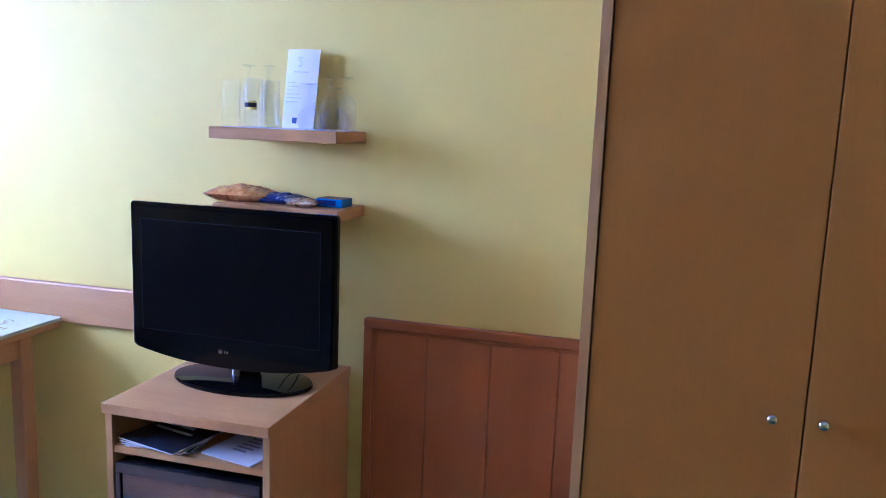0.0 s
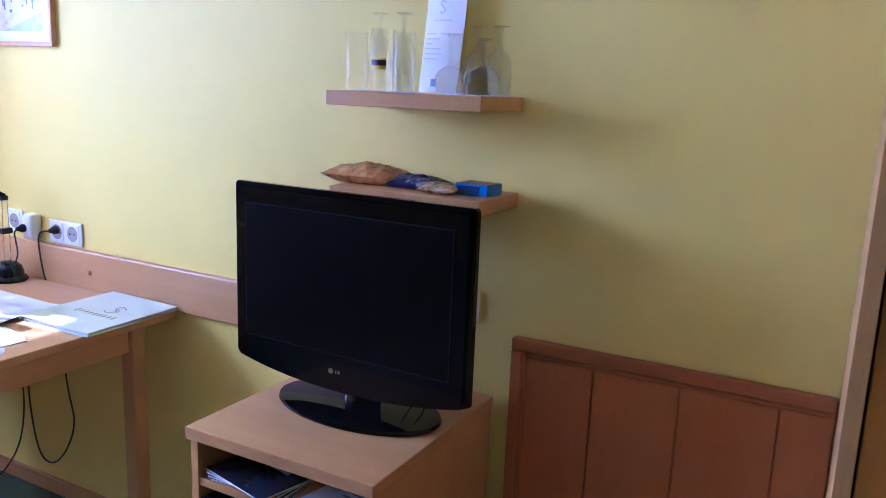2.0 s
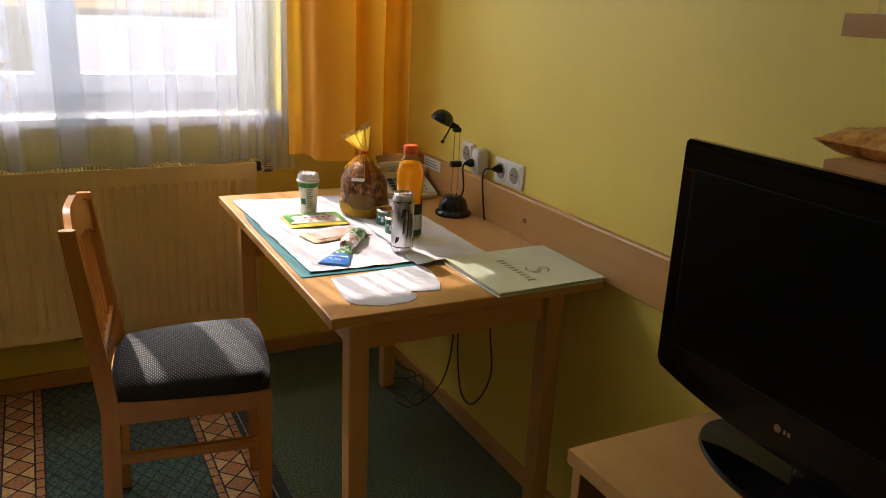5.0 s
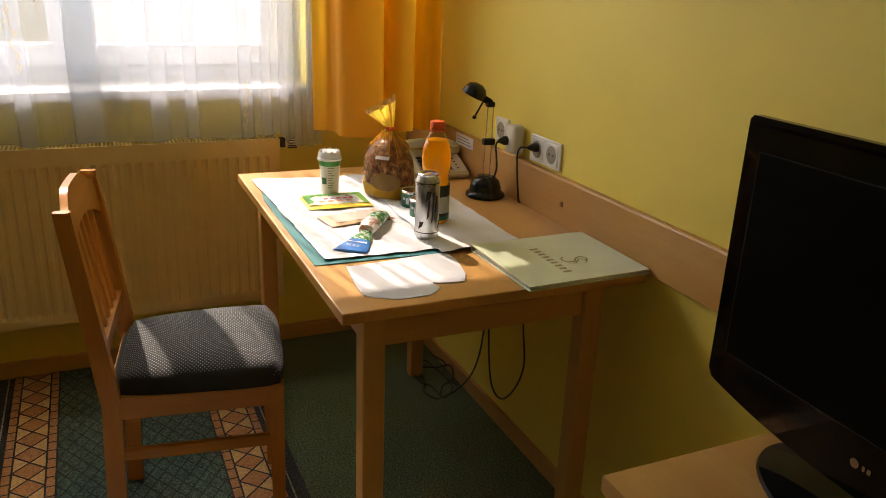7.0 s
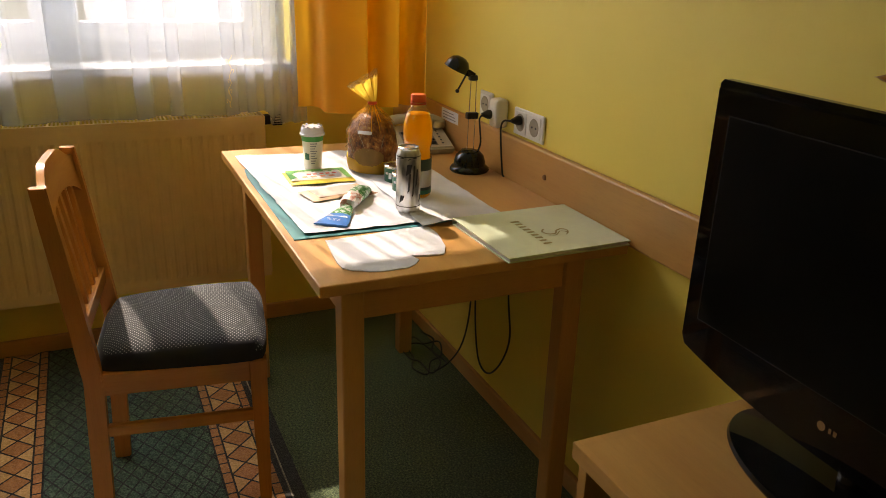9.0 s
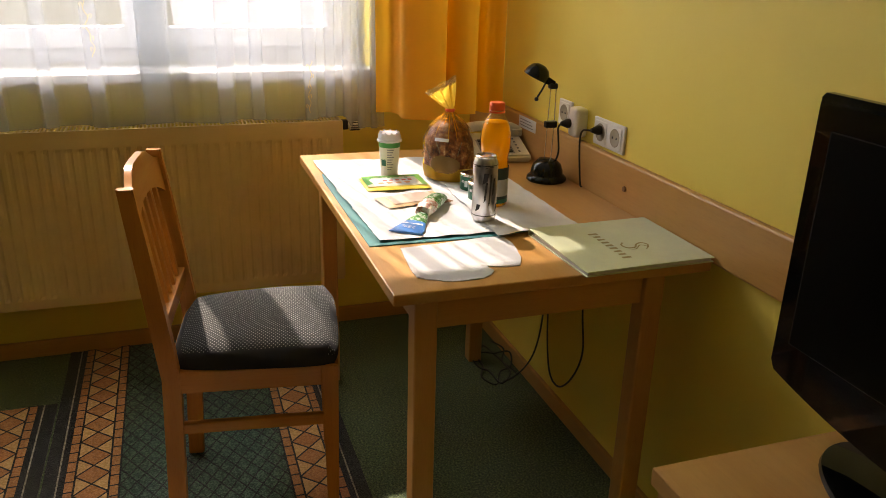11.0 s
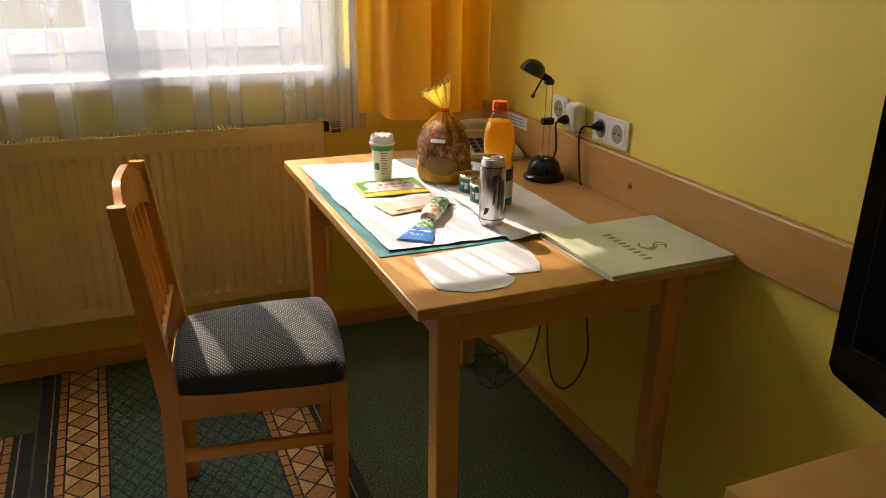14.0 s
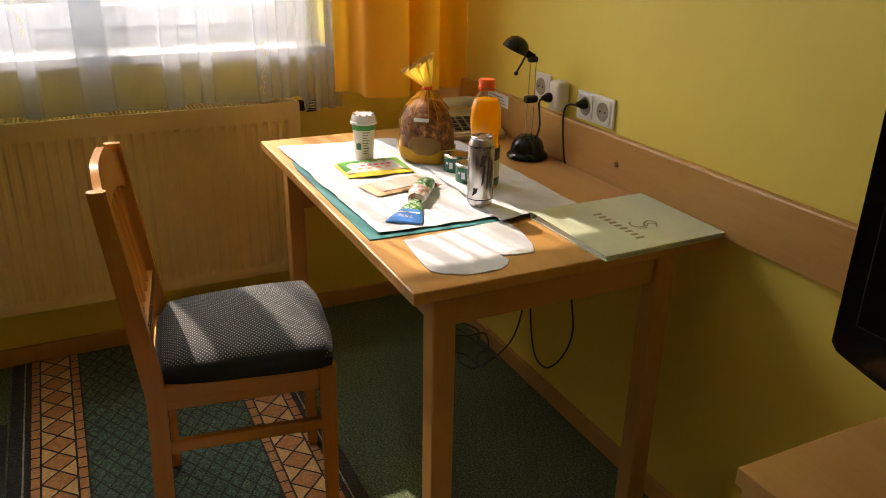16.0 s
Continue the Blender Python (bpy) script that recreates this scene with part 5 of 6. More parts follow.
def wrapper():
    """A foil wrapper twisted in the middle: a flat blue fan at one end, a filled green roll at the other."""
    a, b = Vector((-2.170, 1.652, 0)), Vector((-2.385, 1.806, 0))
    ang = math.degrees(math.atan2((b - a).y, (b - a).x))
    ob = thing("snack_wrapper", Matrix.Translation((a.x, a.y, TABLE + 0.0062)) @ pose(0, 0, 0, 0, 0, ang), "blue, white and green twisted snack wrapper", "wrapper")
    L = (b - a).length
    def ring(t):
        if t < 0.45:
            return 0.040 - 0.058 * t, 0.0030 + 0.011 * t
        k = (t - 0.45) / 0.55
        bulge = math.sin(math.pi * min(1, 0.12 + 0.88 * k)) ** 0.6 if k < 1 else 0
        return 0.014 + 0.009 * bulge, 0.008 + 0.010 * bulge
    def shell(t0, t1, mat, name, label=""):
        bm = bmesh.new()
        rows = []
        for j in range(13):
            t = t0 + (t1 - t0) * j / 12
            w, h = ring(t)
            row = []
            for i in range(20):
                al = 2 * math.pi * i / 20
                k = 1 + 0.12 * noise.noise((t * 14, math.cos(al) * 2, math.sin(al) * 2))
                row.append(bm.verts.new((L * t, w * math.cos(al) * k, h + h * math.sin(al) * (k if math.sin(al) > 0 else 1))))
            rows.append(row)
        for p, q in zip(rows, rows[1:]):
            for i in range(20):
                bm.faces.new((p[i], p[(i + 1) % 20], q[(i + 1) % 20], q[i]))
        bm.faces.new(rows[0]), bm.faces.new(rows[-1][::-1])
        return part(name, bm, mat, ob, label, smooth=True)
    blue = shell(0.0, 0.24, M_BLUE, "blue_end", "blue printed foil end")
    printed = foil("green_white_foil", [(0.40, (0.02, 0.16, 0.03)), (0.50, (0.07, 0.36, 0.08)), (0.58, (0.75, 0.78, 0.74))], 110.0)
    shell(0.24, 0.44, printed, "green_print")
    shell(0.44, 0.62, foil("pink_white_foil", [(0.4, (0.55, 0.25, 0.18)), (0.52, (0.8, 0.78, 0.74))], 80.0), "white_middle")
    shell(0.62, 1.0, printed, "green_roll", "green printed roll end")
    part("white_print", flat([(0.040, -0.026), (0.050, -0.022), (0.052, 0.020), (0.042, 0.026), (0.046, 0.004)], 0.0098), M_PAPER, blue)
    letters("25%", 0.020, pose(0.026, 0.002, 0.0088, 0, -3, 90), M_PAPER, blue, "printed_number")
    return ob


wrapper()


M_LAMP = plain("black_lamp_enamel", (0.008, 0.013, 0.011), 0.16, vary=0.05, bump=0.0)


def desk_lamp():
    ob = thing("desk_lamp", pose(-2.527, 2.162, TABLE), "small black desk lamp with a tilted round shade", "desk lamp")
    part("base", lathe([(0.0, 0.0), (0.053, 0.0), (0.056, 0.004), (0.055, 0.010), (0.050, 0.015), (0.0455, 0.018), (0.0440, 0.030), (0.0385, 0.046), (0.027, 0.057), (0.012, 0.0615), (0.0, 0.062)], 44), M_LAMP, ob, smooth=True)
    part("base_block", turned(box(-0.020, 0.020, -0.026, 0.014, 0.014, 0.062, 0.009, seg=3), pose(0, 0, 0, 0, 0, -25)), M_LAMP, ob, smooth=True)
    for y in (-0.010, 0.010):
        part("arm_rod", tube([Vector((0.0, y, 0.055)), Vector((0.004, y, 0.15)), Vector((0.006, y * 0.8, 0.262))], 0.0014, 8), M_SILVER, ob, "thin metal rod", smooth=True)
    part("rod_clip", box(-0.006, 0.012, -0.017, 0.017, 0.148, 0.166, 0.003), M_BLACK, ob)
    part("hinge", box(-0.009, 0.011, -0.012, 0.012, 0.252, 0.268, 0.005), M_BLACK, ob, smooth=True)
    swing = pose(0, 0, 0, 0, 0, 65)
    prof = [(0.0, 0.037), (0.012, 0.0355), (0.024, 0.029), (0.032, 0.017), (0.0355, 0.0), (0.0338, 0.0), (0.030, 0.016), (0.022, 0.027), (0.0, 0.0345)]
    bm = lathe(prof, 36)
    part("shade", turned(bm, swing @ pose(-0.047, 0, 0.281, 0, 25, 0)), M_LAMP, ob, "black domed lamp shade", smooth=True)
    bm = lofted([[(0.010, -0.008, 0.252), (0.010, 0.008, 0.252), (0.010, 0.008, 0.270), (0.010, -0.008, 0.270)], [(-0.024, -0.011, 0.268), (-0.024, 0.011, 0.268), (-0.024, 0.011, 0.290), (-0.024, -0.011, 0.290)]])
    bmesh.ops.bevel(bm, geom=list(bm.edges), offset=0.004, segments=2, affect="EDGES")
    part("shade_neck", turned(bm, swing), M_LAMP, ob, smooth=True)
    h = part("tilt_handle", tube([swing @ Vector(p) for p in ((-0.018, -0.004, 0.270), (-0.030, -0.006, 0.246), (-0.041, -0.008, 0.226))], 0.0026, 8), M_BLACK, ob, smooth=True)
    part("handle_ball", turned(lathe([(0.0, -0.006), (0.0045, -0.004), (0.006, 0.0), (0.0045, 0.004), (0.0, 0.006)], 16, at=(-0.0415, -0.008, 0.224)), swing), M_BLACK, h, smooth=True)
    return ob


desk_lamp()


def telephone():
    ob = thing("telephone", pose(-2.815, 2.118, TABLE, 0, 0, 82), "cream desk telephone with dark keys", "telephone")
    cream = ink("cream_plastic", (0.62, 0.56, 0.40), 0.4)
    bm = lofted([[(-0.10, -0.085, 0.0), (0.10, -0.085, 0.0), (0.10, -0.085, 0.022), (-0.10, -0.085, 0.022)], [(-0.10, 0.085, 0.0), (0.10, 0.085, 0.0), (0.10, 0.085, 0.058), (-0.10, 0.085, 0.058)]])
    bmesh.ops.bevel(bm, geom=list(bm.edges), offset=0.006, segments=3, affect="EDGES")
    part("phone_body", bm, cream, ob, smooth=True)
    tilt = pose(0, 0, 0.0402, math.degrees(math.atan(0.036 / 0.17)), 0, 0)
    part("key_panel", turned(box(-0.052, 0.052, -0.070, 0.028, 0, 0.001), tilt), ink("grey_panel", (0.30, 0.28, 0.23), 0.5), ob)
    for r in range(4):
        for c in range(4):
            x, y = -0.038 + 0.0255 * c, -0.058 + 0.0245 * r
            part("key", turned(box(x - 0.009, x + 0.009, y - 0.007, y + 0.007, 0.0012, 0.005, 0.0015), tilt), M_BLACK, ob)
    for k in range(5):
        part("lamp_dot", turned(box(0.066, 0.072, -0.06 + 0.022 * k, -0.054 + 0.022 * k, 0, 0.0012), tilt), M_BLACK, ob)
    pts = smooth_line([(-0.095, 0.060, 0.066), (-0.06, 0.060, 0.080), (0.0, 0.060, 0.084), (0.06, 0.060, 0.080), (0.095, 0.060, 0.066)], 6)
    hs = part("handset", tube(pts, 0.0155, 14), cream, ob, smooth=True)
    for x in (-0.084, 0.084):
        part("earpiece", lathe([(0.0, 0.0), (0.022, 0.0), (0.024, 0.006), (0.022, 0.022), (0.0, 0.024)], 24, at=(x, 0.060, 0.0525)), cream, hs, smooth=True)
    pts = smooth_line([(-0.10, 0.06, 0.06), (-0.13, 0.03, 0.03), (-0.12, -0.03, 0.006), (-0.104, -0.06, 0.012)], 8)
    part("curled_cord", tube(pts, 0.004, 8), cream, ob, smooth=True)
    return ob


telephone()

# ---- sockets, plugs and cables ----
def socket_plate(x, z, n, label, group="", w=0.078):
    ob = thing("wall_socket", pose(x, 2.25, z), label, "socket", group)
    part("plate", box(-w * n / 2, w * n / 2, -0.008, -0.0003, -0.036, 0.036, 0.003), M_WHITE, ob)
    for k in range(n):
        cx = (k - (n - 1) / 2) * w * 0.96
        part("insert", box(cx - 0.029, cx + 0.029, -0.0105, -0.0082, -0.029, 0.029, 0.002), M_WHITE, ob)
        # slightly raised disc; the shade of the recess is in its darker colour
        bm = turned(lathe([(0.0235, 0.0003), (0.0225, 0.0012), (0.0205, 0.0012), (0.0195, 0.0006), (0.0, 0.0005)], 28), pose(cx, -0.0105, 0, 90, 0, 0))
        cup_ = part("recess", bm, ink("recess_shade_grey", (0.34, 0.30, 0.23), 0.5), ob, smooth=True)
        for s in (-1, 1):
            bm = turned(lathe([(0.0, 0.0), (0.003, 0.0), (0.003, 0.0012), (0.0, 0.0012)], 12), pose(cx + s * 0.0095, -0.0105, 0, 90, 0, 0))
            part("pin_hole", bm, M_BLACK, cup_)
    return ob


socket_plate(-2.354, 0.910, 2, "white double wall socket above the wooden rail", "sockets over the desk", 0.076)
socket_plate(-2.600, 0.922, 1, "white wall socket with printed switch plate behind the lamp", "sockets over the desk", 0.075)
socket_plate(-0.976, 0.914, 1, "white wall socket partly hidden behind the television")

ob = thing("plug_adapter", pose(-2.505, 2.25, 0.917), "white rounded plug adapter in the wall socket", "adapter")
part("adapter_body", box(-0.014, 0.034, -0.040, -0.0005, -0.040, 0.040, 0.011, seg=4), M_WHITE, ob, smooth=True)


def plug(name, m, cable_pts, label):
    ob = thing(name, m, label, "plug")
    bm = turned(lathe([(0.0, 0), (0.0125, 0.0), (0.013, 0.008), (0.009, 0.016), (0.005, 0.026), (0.0, 0.027)], 24), pose(0, 0, 0, 90, 0, 0))
    part("plug_body", bm, M_BLACK, ob, smooth=True)
    inv = m.inverted()
    part("cable", tube([inv @ p for p in smooth_line(cable_pts, 10)], 0.0026, 8), M_BLACK, ob, smooth=True)
    return ob


plug("power_plug", pose(-2.390, 2.238, 0.916), [(-2.390, 2.210, 0.916), (-2.41, 2.200, 0.912), (-2.432, 2.205, 0.885), (-2.440, 2.213, 0.83), (-2.430, 2.216, 0.765), (-2.425, 2.219, 0.7535)], "black power plug in the double socket with its cable")
plug("power_plug", pose(-2.506, 2.2095, 0.912), [(-2.506, 2.185, 0.912), (-2.508, 2.178, 0.90), (-2.506, 2.180, 0.87), (-2.512, 2.186, 0.83), (-2.518, 2.178, 0.797)], "black lamp plug in the white adapter")

ob = thing("label_sticker", pose(-2.816, 2.23, 0.847), "small white printed sticker on the wooden rail", "sticker")
part("paper", box(-0.062, 0.062, -0.0012, -0.0003, -0.018, 0.018), M_PAPER, ob)
for k in range(3):
    part("text_bar", box(-0.052, 0.03 + 0.008 * k, -0.0016, -0.0013, 0.007 - 0.009 * k, 0.010 - 0.009 * k), M_GREY, ob)
ob = thing("screw_cap", pose(-2.232, 2.23, 0.802), "small brown screw cap in the wooden rail", "screw cap")
part("cap", turned(lathe([(0.0, 0.0), (0.0075, 0.0), (0.0065, 0.003), (0.0, 0.0038)], 20), pose(0, -0.0003, 0, 90, 0, 0)), M_BROWN, ob, smooth=True)

# loose cables under the desk
ob = thing("floor_cable", pose(-2.80, 2.14, 0), "black cable hanging in a loop and coiled on the carpet", "cable")
def local(pts):
    return [Vector(p) - Vector((-2.80, 2.14, 0)) for p in pts]
part("hanging_loop", tube(smooth_line(local([(-2.50, 2.215, 0.72), (-2.525, 2.205, 0.50), (-2.522, 2.20, 0.32), (-2.485, 2.198, 0.17), (-2.42, 2.198, 0.145), (-2.35, 2.20, 0.21), (-2.312, 2.205, 0.31), (-2.34, 2.21, 0.42), (-2.36, 2.215, 0.55), (-2.35, 2.22, 0.70)]), 10), 0.0028, 8), M_BLACK, ob, smooth=True)
pts = [(-2.53, 2.215, 0.72), (-2.55, 2.20, 0.5), (-2.557, 2.20, 0.3), (-2.60, 2.20, 0.16), (-2.68, 2.195, 0.05)]
for k in range(22):
    a = k * 0.72
    r = 0.07 + 0.03 * math.sin(k * 1.9)
    pts.append((-2.80 + 1.4 * r * math.cos(a), 2.150 + 0.65 * r * math.sin(a), max(0.006, 0.012 + 0.0012 * k + 0.35 * r * math.sin(a))))
part("coil", tube(smooth_line(local(pts), 6), 0.0028, 8), M_BLACK, ob, smooth=True)
ob = thing("television_cable", pose(-1.02, 2.10, 0.7165), "black cables behind the television stand", "cable")
part("lead", tube(smooth_line([(0.0, 0.03, 0.13), (0.02, 0.03, 0.06), (0.03, 0.025, 0.022), (0.07, 0.03, 0.008), (0.085, 0.07, 0.006), (0.06, 0.11, 0.03)], 8), 0.002, 8), M_BLACK, ob, smooth=True)
part("lead", tube(smooth_line([(-0.03, 0.02, 0.12), (0.0, 0.03, 0.03), (0.05, 0.05, 0.008), (0.08, 0.09, 0.006)], 8), 0.002, 8), M_BLACK, ob, smooth=True)

# ---- glasses and flyer on the upper shelf ----
UP = 1.3795
ob = thing("shelf_mat", pose(-1.06, 2.185, UP), "white paper mats under the glasses", "paper mat")
part("mat", box(-0.150, 0.18, -0.105, 0.058, 0.0, 0.0008), M_PAPER, ob)
random.seed(4)
for k in range(9):
    x, y = -0.145 + 0.038 * k, random.uniform(-0.094, -0.065)
    part("printed_patch", box(x, x + random.uniform(0.012, 0.028), y, y + 0.012, 0.0009, 0.0012), M_GREY, ob)


def tumbler(x, y, r, h, label, printed):
    ob = thing("tumbler", pose(x, y, UP + 0.0013), label, "glass", "glasses on the shelf")
    part("glass", lathe([(0.0, 0.0), (r * 0.9, 0.0), (r * 0.92, 0.004), (r, h - 0.001), (r - 0.0007, h), (r - 0.0014, h - 0.002)], 36), M_CLEAR, ob, smooth=True)
    if printed:
        for z0, z1, mat in ((0.045, 0.052, M_YELLOW), (0.052, 0.064, M_BLACK), (0.064, 0.068, M_YELLOW)):
            bm = bmesh.new()
            cols = []
            for i in range(9):
                a = radians(-125 + 85 * i / 8)
                cols.append([bm.verts.new((r * 0.97 * math.cos(a), r * 0.97 * math.sin(a), z0)), bm.verts.new((r * 0.98 * math.cos(a), r * 0.98 * math.sin(a), z1))])
            for p, q in zip(cols, cols[1:]):
                bm.faces.new((p[0], q[0], q[1], p[1]))
            part("printed_band", bm, mat, ob)
    return ob


def stem_glass(x, y, r, bowl, h, foot, label):
    """A wine glass standing upside down on its rim."""
    ob = thing("wine_glass", pose(x, y, UP + 0.0013), label, "glass", "glasses on the shelf")
    prof = [(r * 0.86, 0.0), (r * 0.97, bowl * 0.35), (r, bowl * 0.50), (r * 0.95, bowl * 0.66), (r * 0.80, bowl * 0.82), (r * 0.55, bowl * 0.93), (r * 0.28, bowl * 0.99), (0.0055, bowl + 0.005), (0.0036, bowl + 0.014), (0.0036, h - 0.012), (0.007, h - 0.0045), (foot, h - 0.002), (foot, h - 0.0005), (0.0, h)]
    part("glass", lathe(prof, 36), M_CLEAR, ob, smooth=True)
    return ob


tumbler(-1.199, 2.125, 0.0245, 0.120, "clear straight drinking glass on the wall shelf", False)
tumbler(-1.142, 2.140, 0.0255, 0.128, "clear drinking glass with a black and yellow band", True)
tumbler(-1.104, 2.165, 0.0245, 0.124, "clear straight drinking glass on the wall shelf", False)
for x in (-1.196, -1.134):
    stem_glass(x, 2.212, 0.026, 0.122, 0.168, 0.018, "upturned stemmed glass with narrow bowl")
stem_glass(-0.976, 2.135, 0.031, 0.054, 0.119, 0.023, "upturned wine glass in front of the flyer")
stem_glass(-0.905, 2.138, 0.037, 0.054, 0.110, 0.018, "upturned wine glass with a round bowl")
for x in (-0.954, -0.904):
    stem_glass(x, 2.214, 0.026, 0.092, 0.140, 0.019, "upturned tall wine glass at the shelf's end")

ob = thing("flyer", pose(-1.044, 2.205, UP + 0.0013, -6, 1, -14), "white printed information flyer leaning on the wall shelf", "flyer")
bm = bmesh.new()
cols = []
for k in range(11):
    x = -0.055 + 0.011 * k
    y = -0.010 * math.sin(k / 10 * math.pi)
    cols.append([bm.verts.new((x, y, 0)), bm.verts.new((x, y * 0.6 + 0.0, 0.213)), bm.verts.new((x, y * 0.6 + 0.0012, 0.213)), bm.verts.new((x, y + 0.0012, 0))])
for a, b in zip(cols, cols[1:]):
    for i in range(4):
        bm.faces.new((a[i], a[(i + 1) % 4], b[(i + 1) % 4], b[i]))
bm.faces.new(cols[0]), bm.faces.new(cols[-1][::-1])
part("sheet", bm, plain("flyer_paper", (0.72, 0.68, 0.60), 0.6, vary=0.04), ob, smooth=True)
M_PALE_GREY = ink("pale_grey_print", (0.42, 0.42, 0.44), 0.5)
for z, x0, x1, h in [(0.150, -0.020, 0.030, 0.0025)] + [(0.122 - 0.0105 * k, -0.038, (-0.012, 0.0, -0.020, 0.005, 0.012, 0.002)[k], 0.002) for k in range(6)]:
    part("text_bar", box(x0, x1, -0.0112, -0.0108, z, z + h), M_PALE_GREY, ob)
pts = smooth_line([(0.006, -0.0111, 0.188), (-0.002, -0.0111, 0.192), (-0.007, -0.0111, 0.186), (0.0, -0.0111, 0.179), (0.006, -0.0111, 0.172), (-0.002, -0.0111, 0.166), (-0.008, -0.0111, 0.170)], 5)
part("emblem_curl", tube(pts, 0.0011, 6), M_PALE_GREY, ob)
part("printed_patch", box(-0.012, 0.004, -0.0112, -0.0108, 0.012, 0.028), M_NAVY, ob)

# ---- snacks on the lower shelf ----
LOW = 1.1785


def bag(name, m, w, d, h, mats, label, seed):
    ob = thing(name, m, label, "snack bag")
    n, k = 26, 20
    bm = bmesh.new()
    for side in (1, -1):
        grid = []
        for j in range(k + 1):
            row = []
            for i in range(n + 1):
                u, v = 2 * i / n - 1, 2 * j / k - 1
                puff = max(0.0, (1 - abs(u) ** 2.6)) ** 0.7 * max(0.0, (1 - abs(v) ** 2.6)) ** 0.7
                wr = 0.30 * noise.noise((u * 3.2 + seed, v * 3.2, seed)) + 0.24 * noise.noise((u * 8, v * 8, seed))
                z = h * 0.45 + (h * 0.55 * puff * (1 + wr) if side > 0 else -h * 0.45 * min(1, puff * 1.6))
                row.append(bm.verts.new((u * w / 2 * (1 + 0.03 * wr), v * d / 2, z)))
            grid.append(row)
        for j in range(k):
            for i in range(n):
                f = (grid[j][i], grid[j][i + 1], grid[j + 1][i + 1], grid[j + 1][i])
                bm.faces.new(f if side > 0 else f[::-1])
    bmesh.ops.remove_doubles(bm, verts=bm.verts, dist=1e-6)
    part("bag_film", bm, mats[0], ob, smooth=True)
    return ob


bag("crisp_bag", pose(-1.190, 2.168, LOW, 0, 0, 4), 0.185, 0.12, 0.040, [foil("orange_foil", [(0.3, (0.16, 0.055, 0.012)), (0.46, (0.50, 0.21, 0.04)), (0.7, (0.72, 0.44, 0.14))], 38.0)], "orange crisp bag lying on the wall shelf", 2.0)
bag("biscuit_bag", pose(-1.072, 2.168, LOW, 0, 0, -8), 0.140, 0.105, 0.026, [foil("navy_and_white_foil", [(0.3, (0.008, 0.015, 0.09)), (0.58, (0.012, 0.03, 0.18)), (0.66, (0.6, 0.6, 0.62))], 22.0)], "dark blue snack bag lying on the wall shelf", 6.0)
bag("sweet_bag", pose(-0.985, 2.128, LOW, 0, 0, 12), 0.080, 0.085, 0.020, [foil("gold_and_clear_foil", [(0.35, (0.22, 0.14, 0.05)), (0.5, (0.70, 0.52, 0.26)), (0.65, (0.85, 0.80, 0.70))], 60.0)], "small crinkled gold sweet bag", 9.0)
ob = thing("snack_box", pose(-0.914, 2.165, LOW, 0, 0, -4), "small bright blue cardboard snack box", "box")
part("carton", box(-0.038, 0.038, -0.032, 0.032, 0.0, 0.022, 0.0015), M_BLUE, ob)
part("gold_flap", box(-0.037, 0.037, -0.030, 0.030, 0.0222, 0.0232), M_BROWN, ob)
part("front_print", box(-0.034, 0.020, -0.0328, -0.0322, 0.006, 0.019), M_NAVY, ob)

# ---- magazines in the cabinet ----
for k in range(4):
    ob = thing("magazine", pose(-1.205 + 0.006 * k, 1.895 - 0.008 * k, 0.6065 + 0.0042 * k, 0, 0, 8 - 7 * k), "printed magazine lying in the cabinet's open shelf", "magazine", "magazines in the cabinet")
    mg = part("paper_block", box(-0.092, 0.092, -0.125, 0.125, 0.0, 0.0038, 0.0008), M_PAPER, ob)
    part("cover", box(-0.092, 0.092, -0.125, 0.125, 0.0038, 0.0041), [M_GREY, M_NAVY, M_BROWN, ink("dark_cover", (0.03, 0.035, 0.05), 0.2)][k], ob)
    if k == 3:
        for j in range(4):
            part("text_bar", box(-0.075, -0.01 + 0.02 * j, 0.06 - 0.03 * j, 0.072 - 0.03 * j, 0.0042, 0.0045), M_PAPER, ob)
ob = thing("booklet", pose(-0.995, 1.870, 0.6065, 0, 0, -12), "white printed booklet lying in the cabinet's open shelf", "booklet")
part("paper_block", box(-0.072, 0.080, -0.10, 0.10, 0.0, 0.004, 0.0008), M_PAPER, ob)
for j in range(5):
    part("text_bar", box(-0.02, 0.02 + 0.006 * (j % 3), -0.05 + 0.018 * j, -0.042 + 0.018 * j, 0.0041, 0.0044), M_GREY, ob)

# ---- print in the picture frame ----
ob = thing("landscape_print", pose(-2.515, 2.25, 1.447) @ Matrix.Diagonal((1.22, 1, 1.08, 1)), "pale watercolour of hills with dark cypress trees", "print")
def upright(outline, y, mat, name):
    bm = bmesh.new()
    bm.faces.new([bm.verts.new((x, y, z)) for x, z in outline])
    part(name, bm, mat, ob)
def wash(name, stops, scale):
    """Uneven watercolour wash."""
    m, nt, b = nodes_of(name)
    nt.links.new(ramp(nt, noise_tex(nt, coords(nt), scale, 4.0), stops), b.inputs["Base Color"])
    b.inputs["Roughness"].default_value = 0.25
    return m


upright([(-0.095, 0.06), (0.095, 0.06), (0.095, 0.33), (-0.095, 0.33)], -0.0104, wash("pale_blue_wash", [(0.35, (0.44, 0.54, 0.64)), (0.65, (0.66, 0.71, 0.74))], 14.0), "sky")
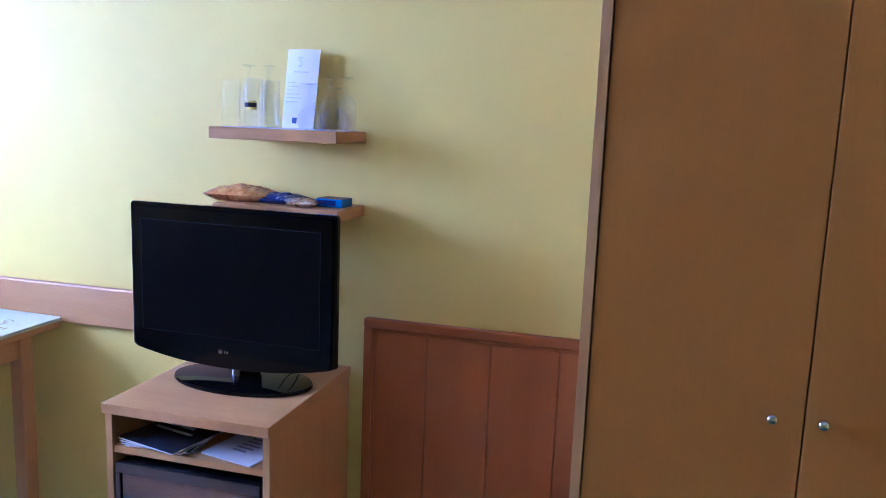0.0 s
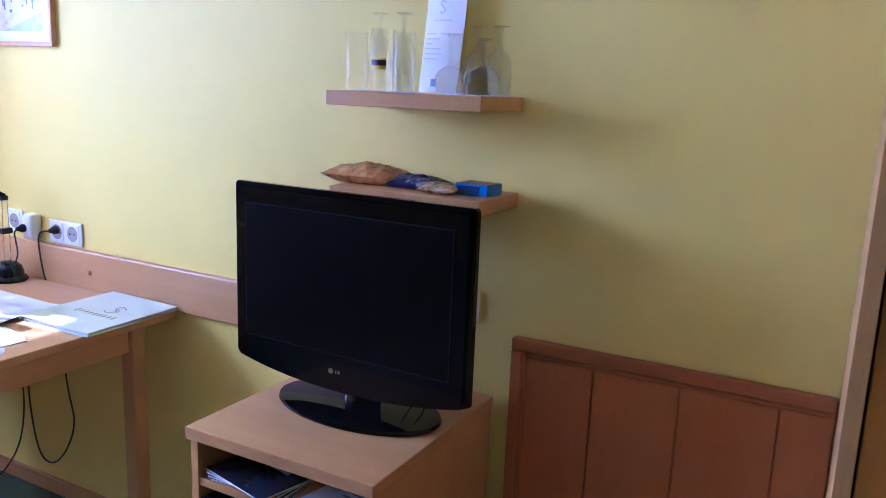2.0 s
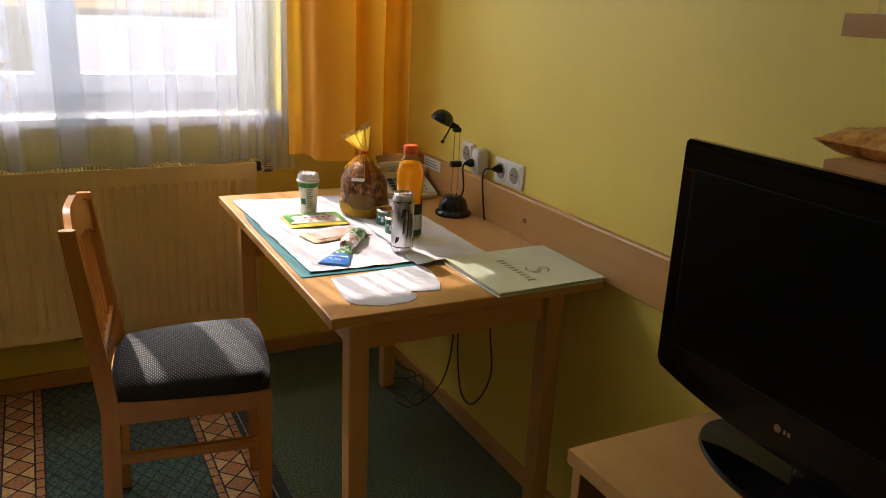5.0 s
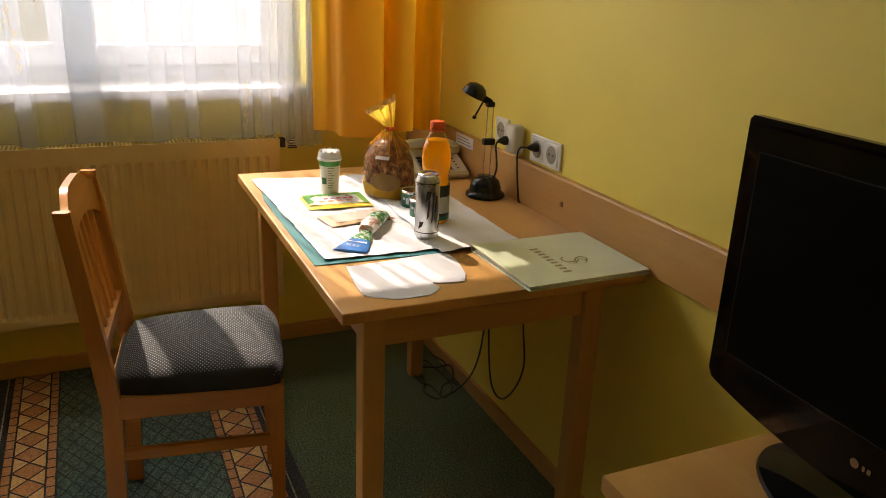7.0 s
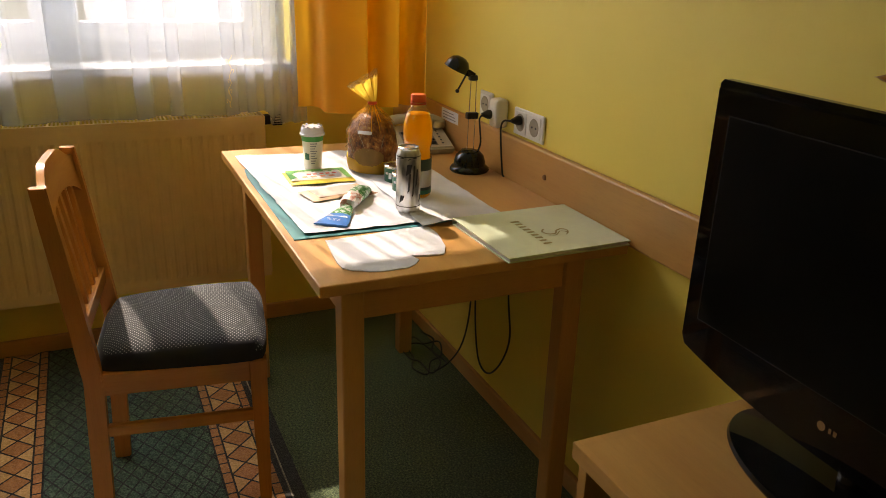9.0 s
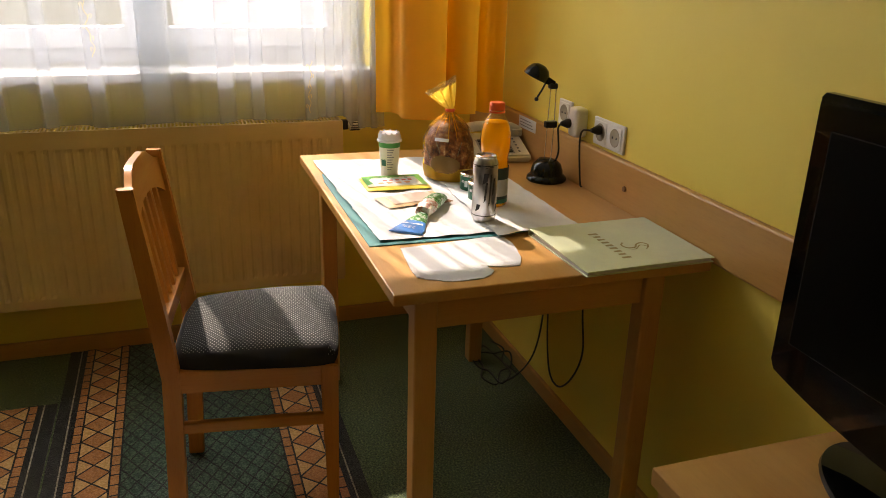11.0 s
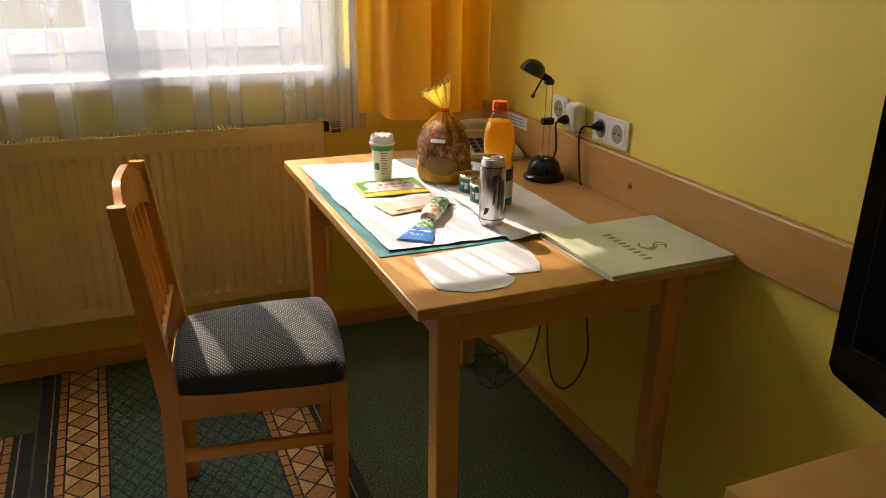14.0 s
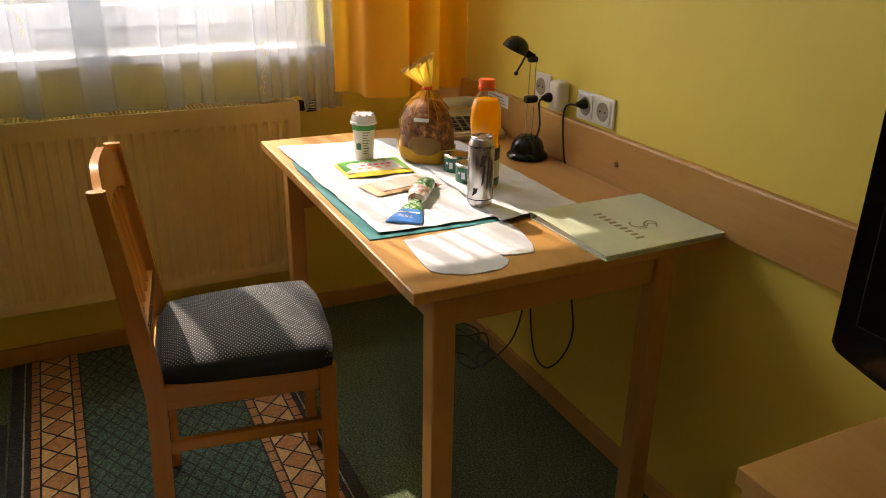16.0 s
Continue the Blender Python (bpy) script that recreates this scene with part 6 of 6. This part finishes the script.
upright([(-0.095, 0.06), (0.095, 0.06), (0.095, 0.135), (0.05, 0.142), (0.02, 0.150), (-0.02, 0.144), (-0.06, 0.150), (-0.095, 0.142)], -0.0107, wash("straw_wash", [(0.35, (0.44, 0.40, 0.22)), (0.5, (0.62, 0.55, 0.36)), (0.68, (0.64, 0.62, 0.52))], 26.0), "hill")
upright([(-0.06, 0.06), (0.095, 0.06), (0.095, 0.110), (0.055, 0.096), (0.01, 0.082), (-0.03, 0.068)], -0.0110, wash("grey_green_wash", [(0.35, (0.28, 0.36, 0.30)), (0.65, (0.52, 0.56, 0.50))], 30.0), "field")
for x in (-0.035, -0.008, 0.012):
    upright([(x - 0.010, 0.143), (x + 0.008, 0.143), (x + 0.008, 0.154), (x - 0.001, 0.159), (x - 0.010, 0.154)], -0.0112, ink("house_white_wash", (0.72, 0.68, 0.62), 0.25), "house")
M_CYPRESS = wash("cypress_wash", [(0.3, (0.10, 0.12, 0.13)), (0.7, (0.24, 0.27, 0.27))], 60.0)
for k, x in enumerate((-0.076, -0.052, -0.046, -0.018, 0.040, 0.062, 0.068)):
    h, base = 0.045 + 0.017 * ((k * 2) % 4), 0.138 - 0.010 * (k % 3)
    upright([(x - 0.0025, base), (x + 0.0025, base), (x + 0.0028, base + h * 0.4), (x + 0.0014, base + h * 0.8), (x, base + h), (x - 0.0015, base + h * 0.8), (x - 0.0028, base + h * 0.4)], -0.0114, M_CYPRESS, "cypress")
for x, z, r in ((-0.022, 0.114, 0.006), (0.024, 0.128, 0.004)):
    upright([(x + r * (1 + 0.2 * math.sin(5 * a)) * math.cos(a), z + 0.8 * r * math.sin(a)) for a in [i * math.pi / 6 for i in range(12)]], -0.0114, M_CYPRESS, "bush")

# ---- embroidered vines on the sheer ----
M_VINE = cloth("gold_thread", (0.70, 0.56, 0.25), (0.80, 0.62, 0.28), 0.55, 0.25)
sheer = bpy.data.objects["sheer_curtain"]
for yc, z0, z1 in ((0.40, 0.85, 2.2), (0.98, 1.02, 2.2), (1.19, 0.84, 0.93), (1.626, 0.83, 1.00), (1.862, 1.05, 2.2)):
    n = int((z1 - z0) / 0.008)
    pts = []
    for k in range(n + 1):
        z = z0 + (z1 - z0) * k / n
        y = yc + 0.016 * noise.noise((z * 17, yc * 9, 0.5)) + 0.004 * math.sin(z * 140)
        pts.append(Vector((sheer_front(yc) + 0.002, y, z)))
    part("embroidered_vine", tube(pts, 0.0009, 5), M_VINE, sheer, "gold embroidered vine")
    bm = bmesh.new()
    for k in range(2, n, 4):
        c, side = pts[k], 1 if (k // 4) % 2 else -1
        loop = [Vector((c.x, c.y + side * (0.005 - 0.005 * math.cos(a)), c.z + 0.006 * math.sin(a) + 0.004 * (1 - math.cos(a)))) for a in [i * 2 * math.pi / 10 for i in range(8)]]
        tube(loop, 0.0009, 5, bm)
    part("embroidered_leaf", bm, M_VINE, sheer, "gold embroidered leaves")
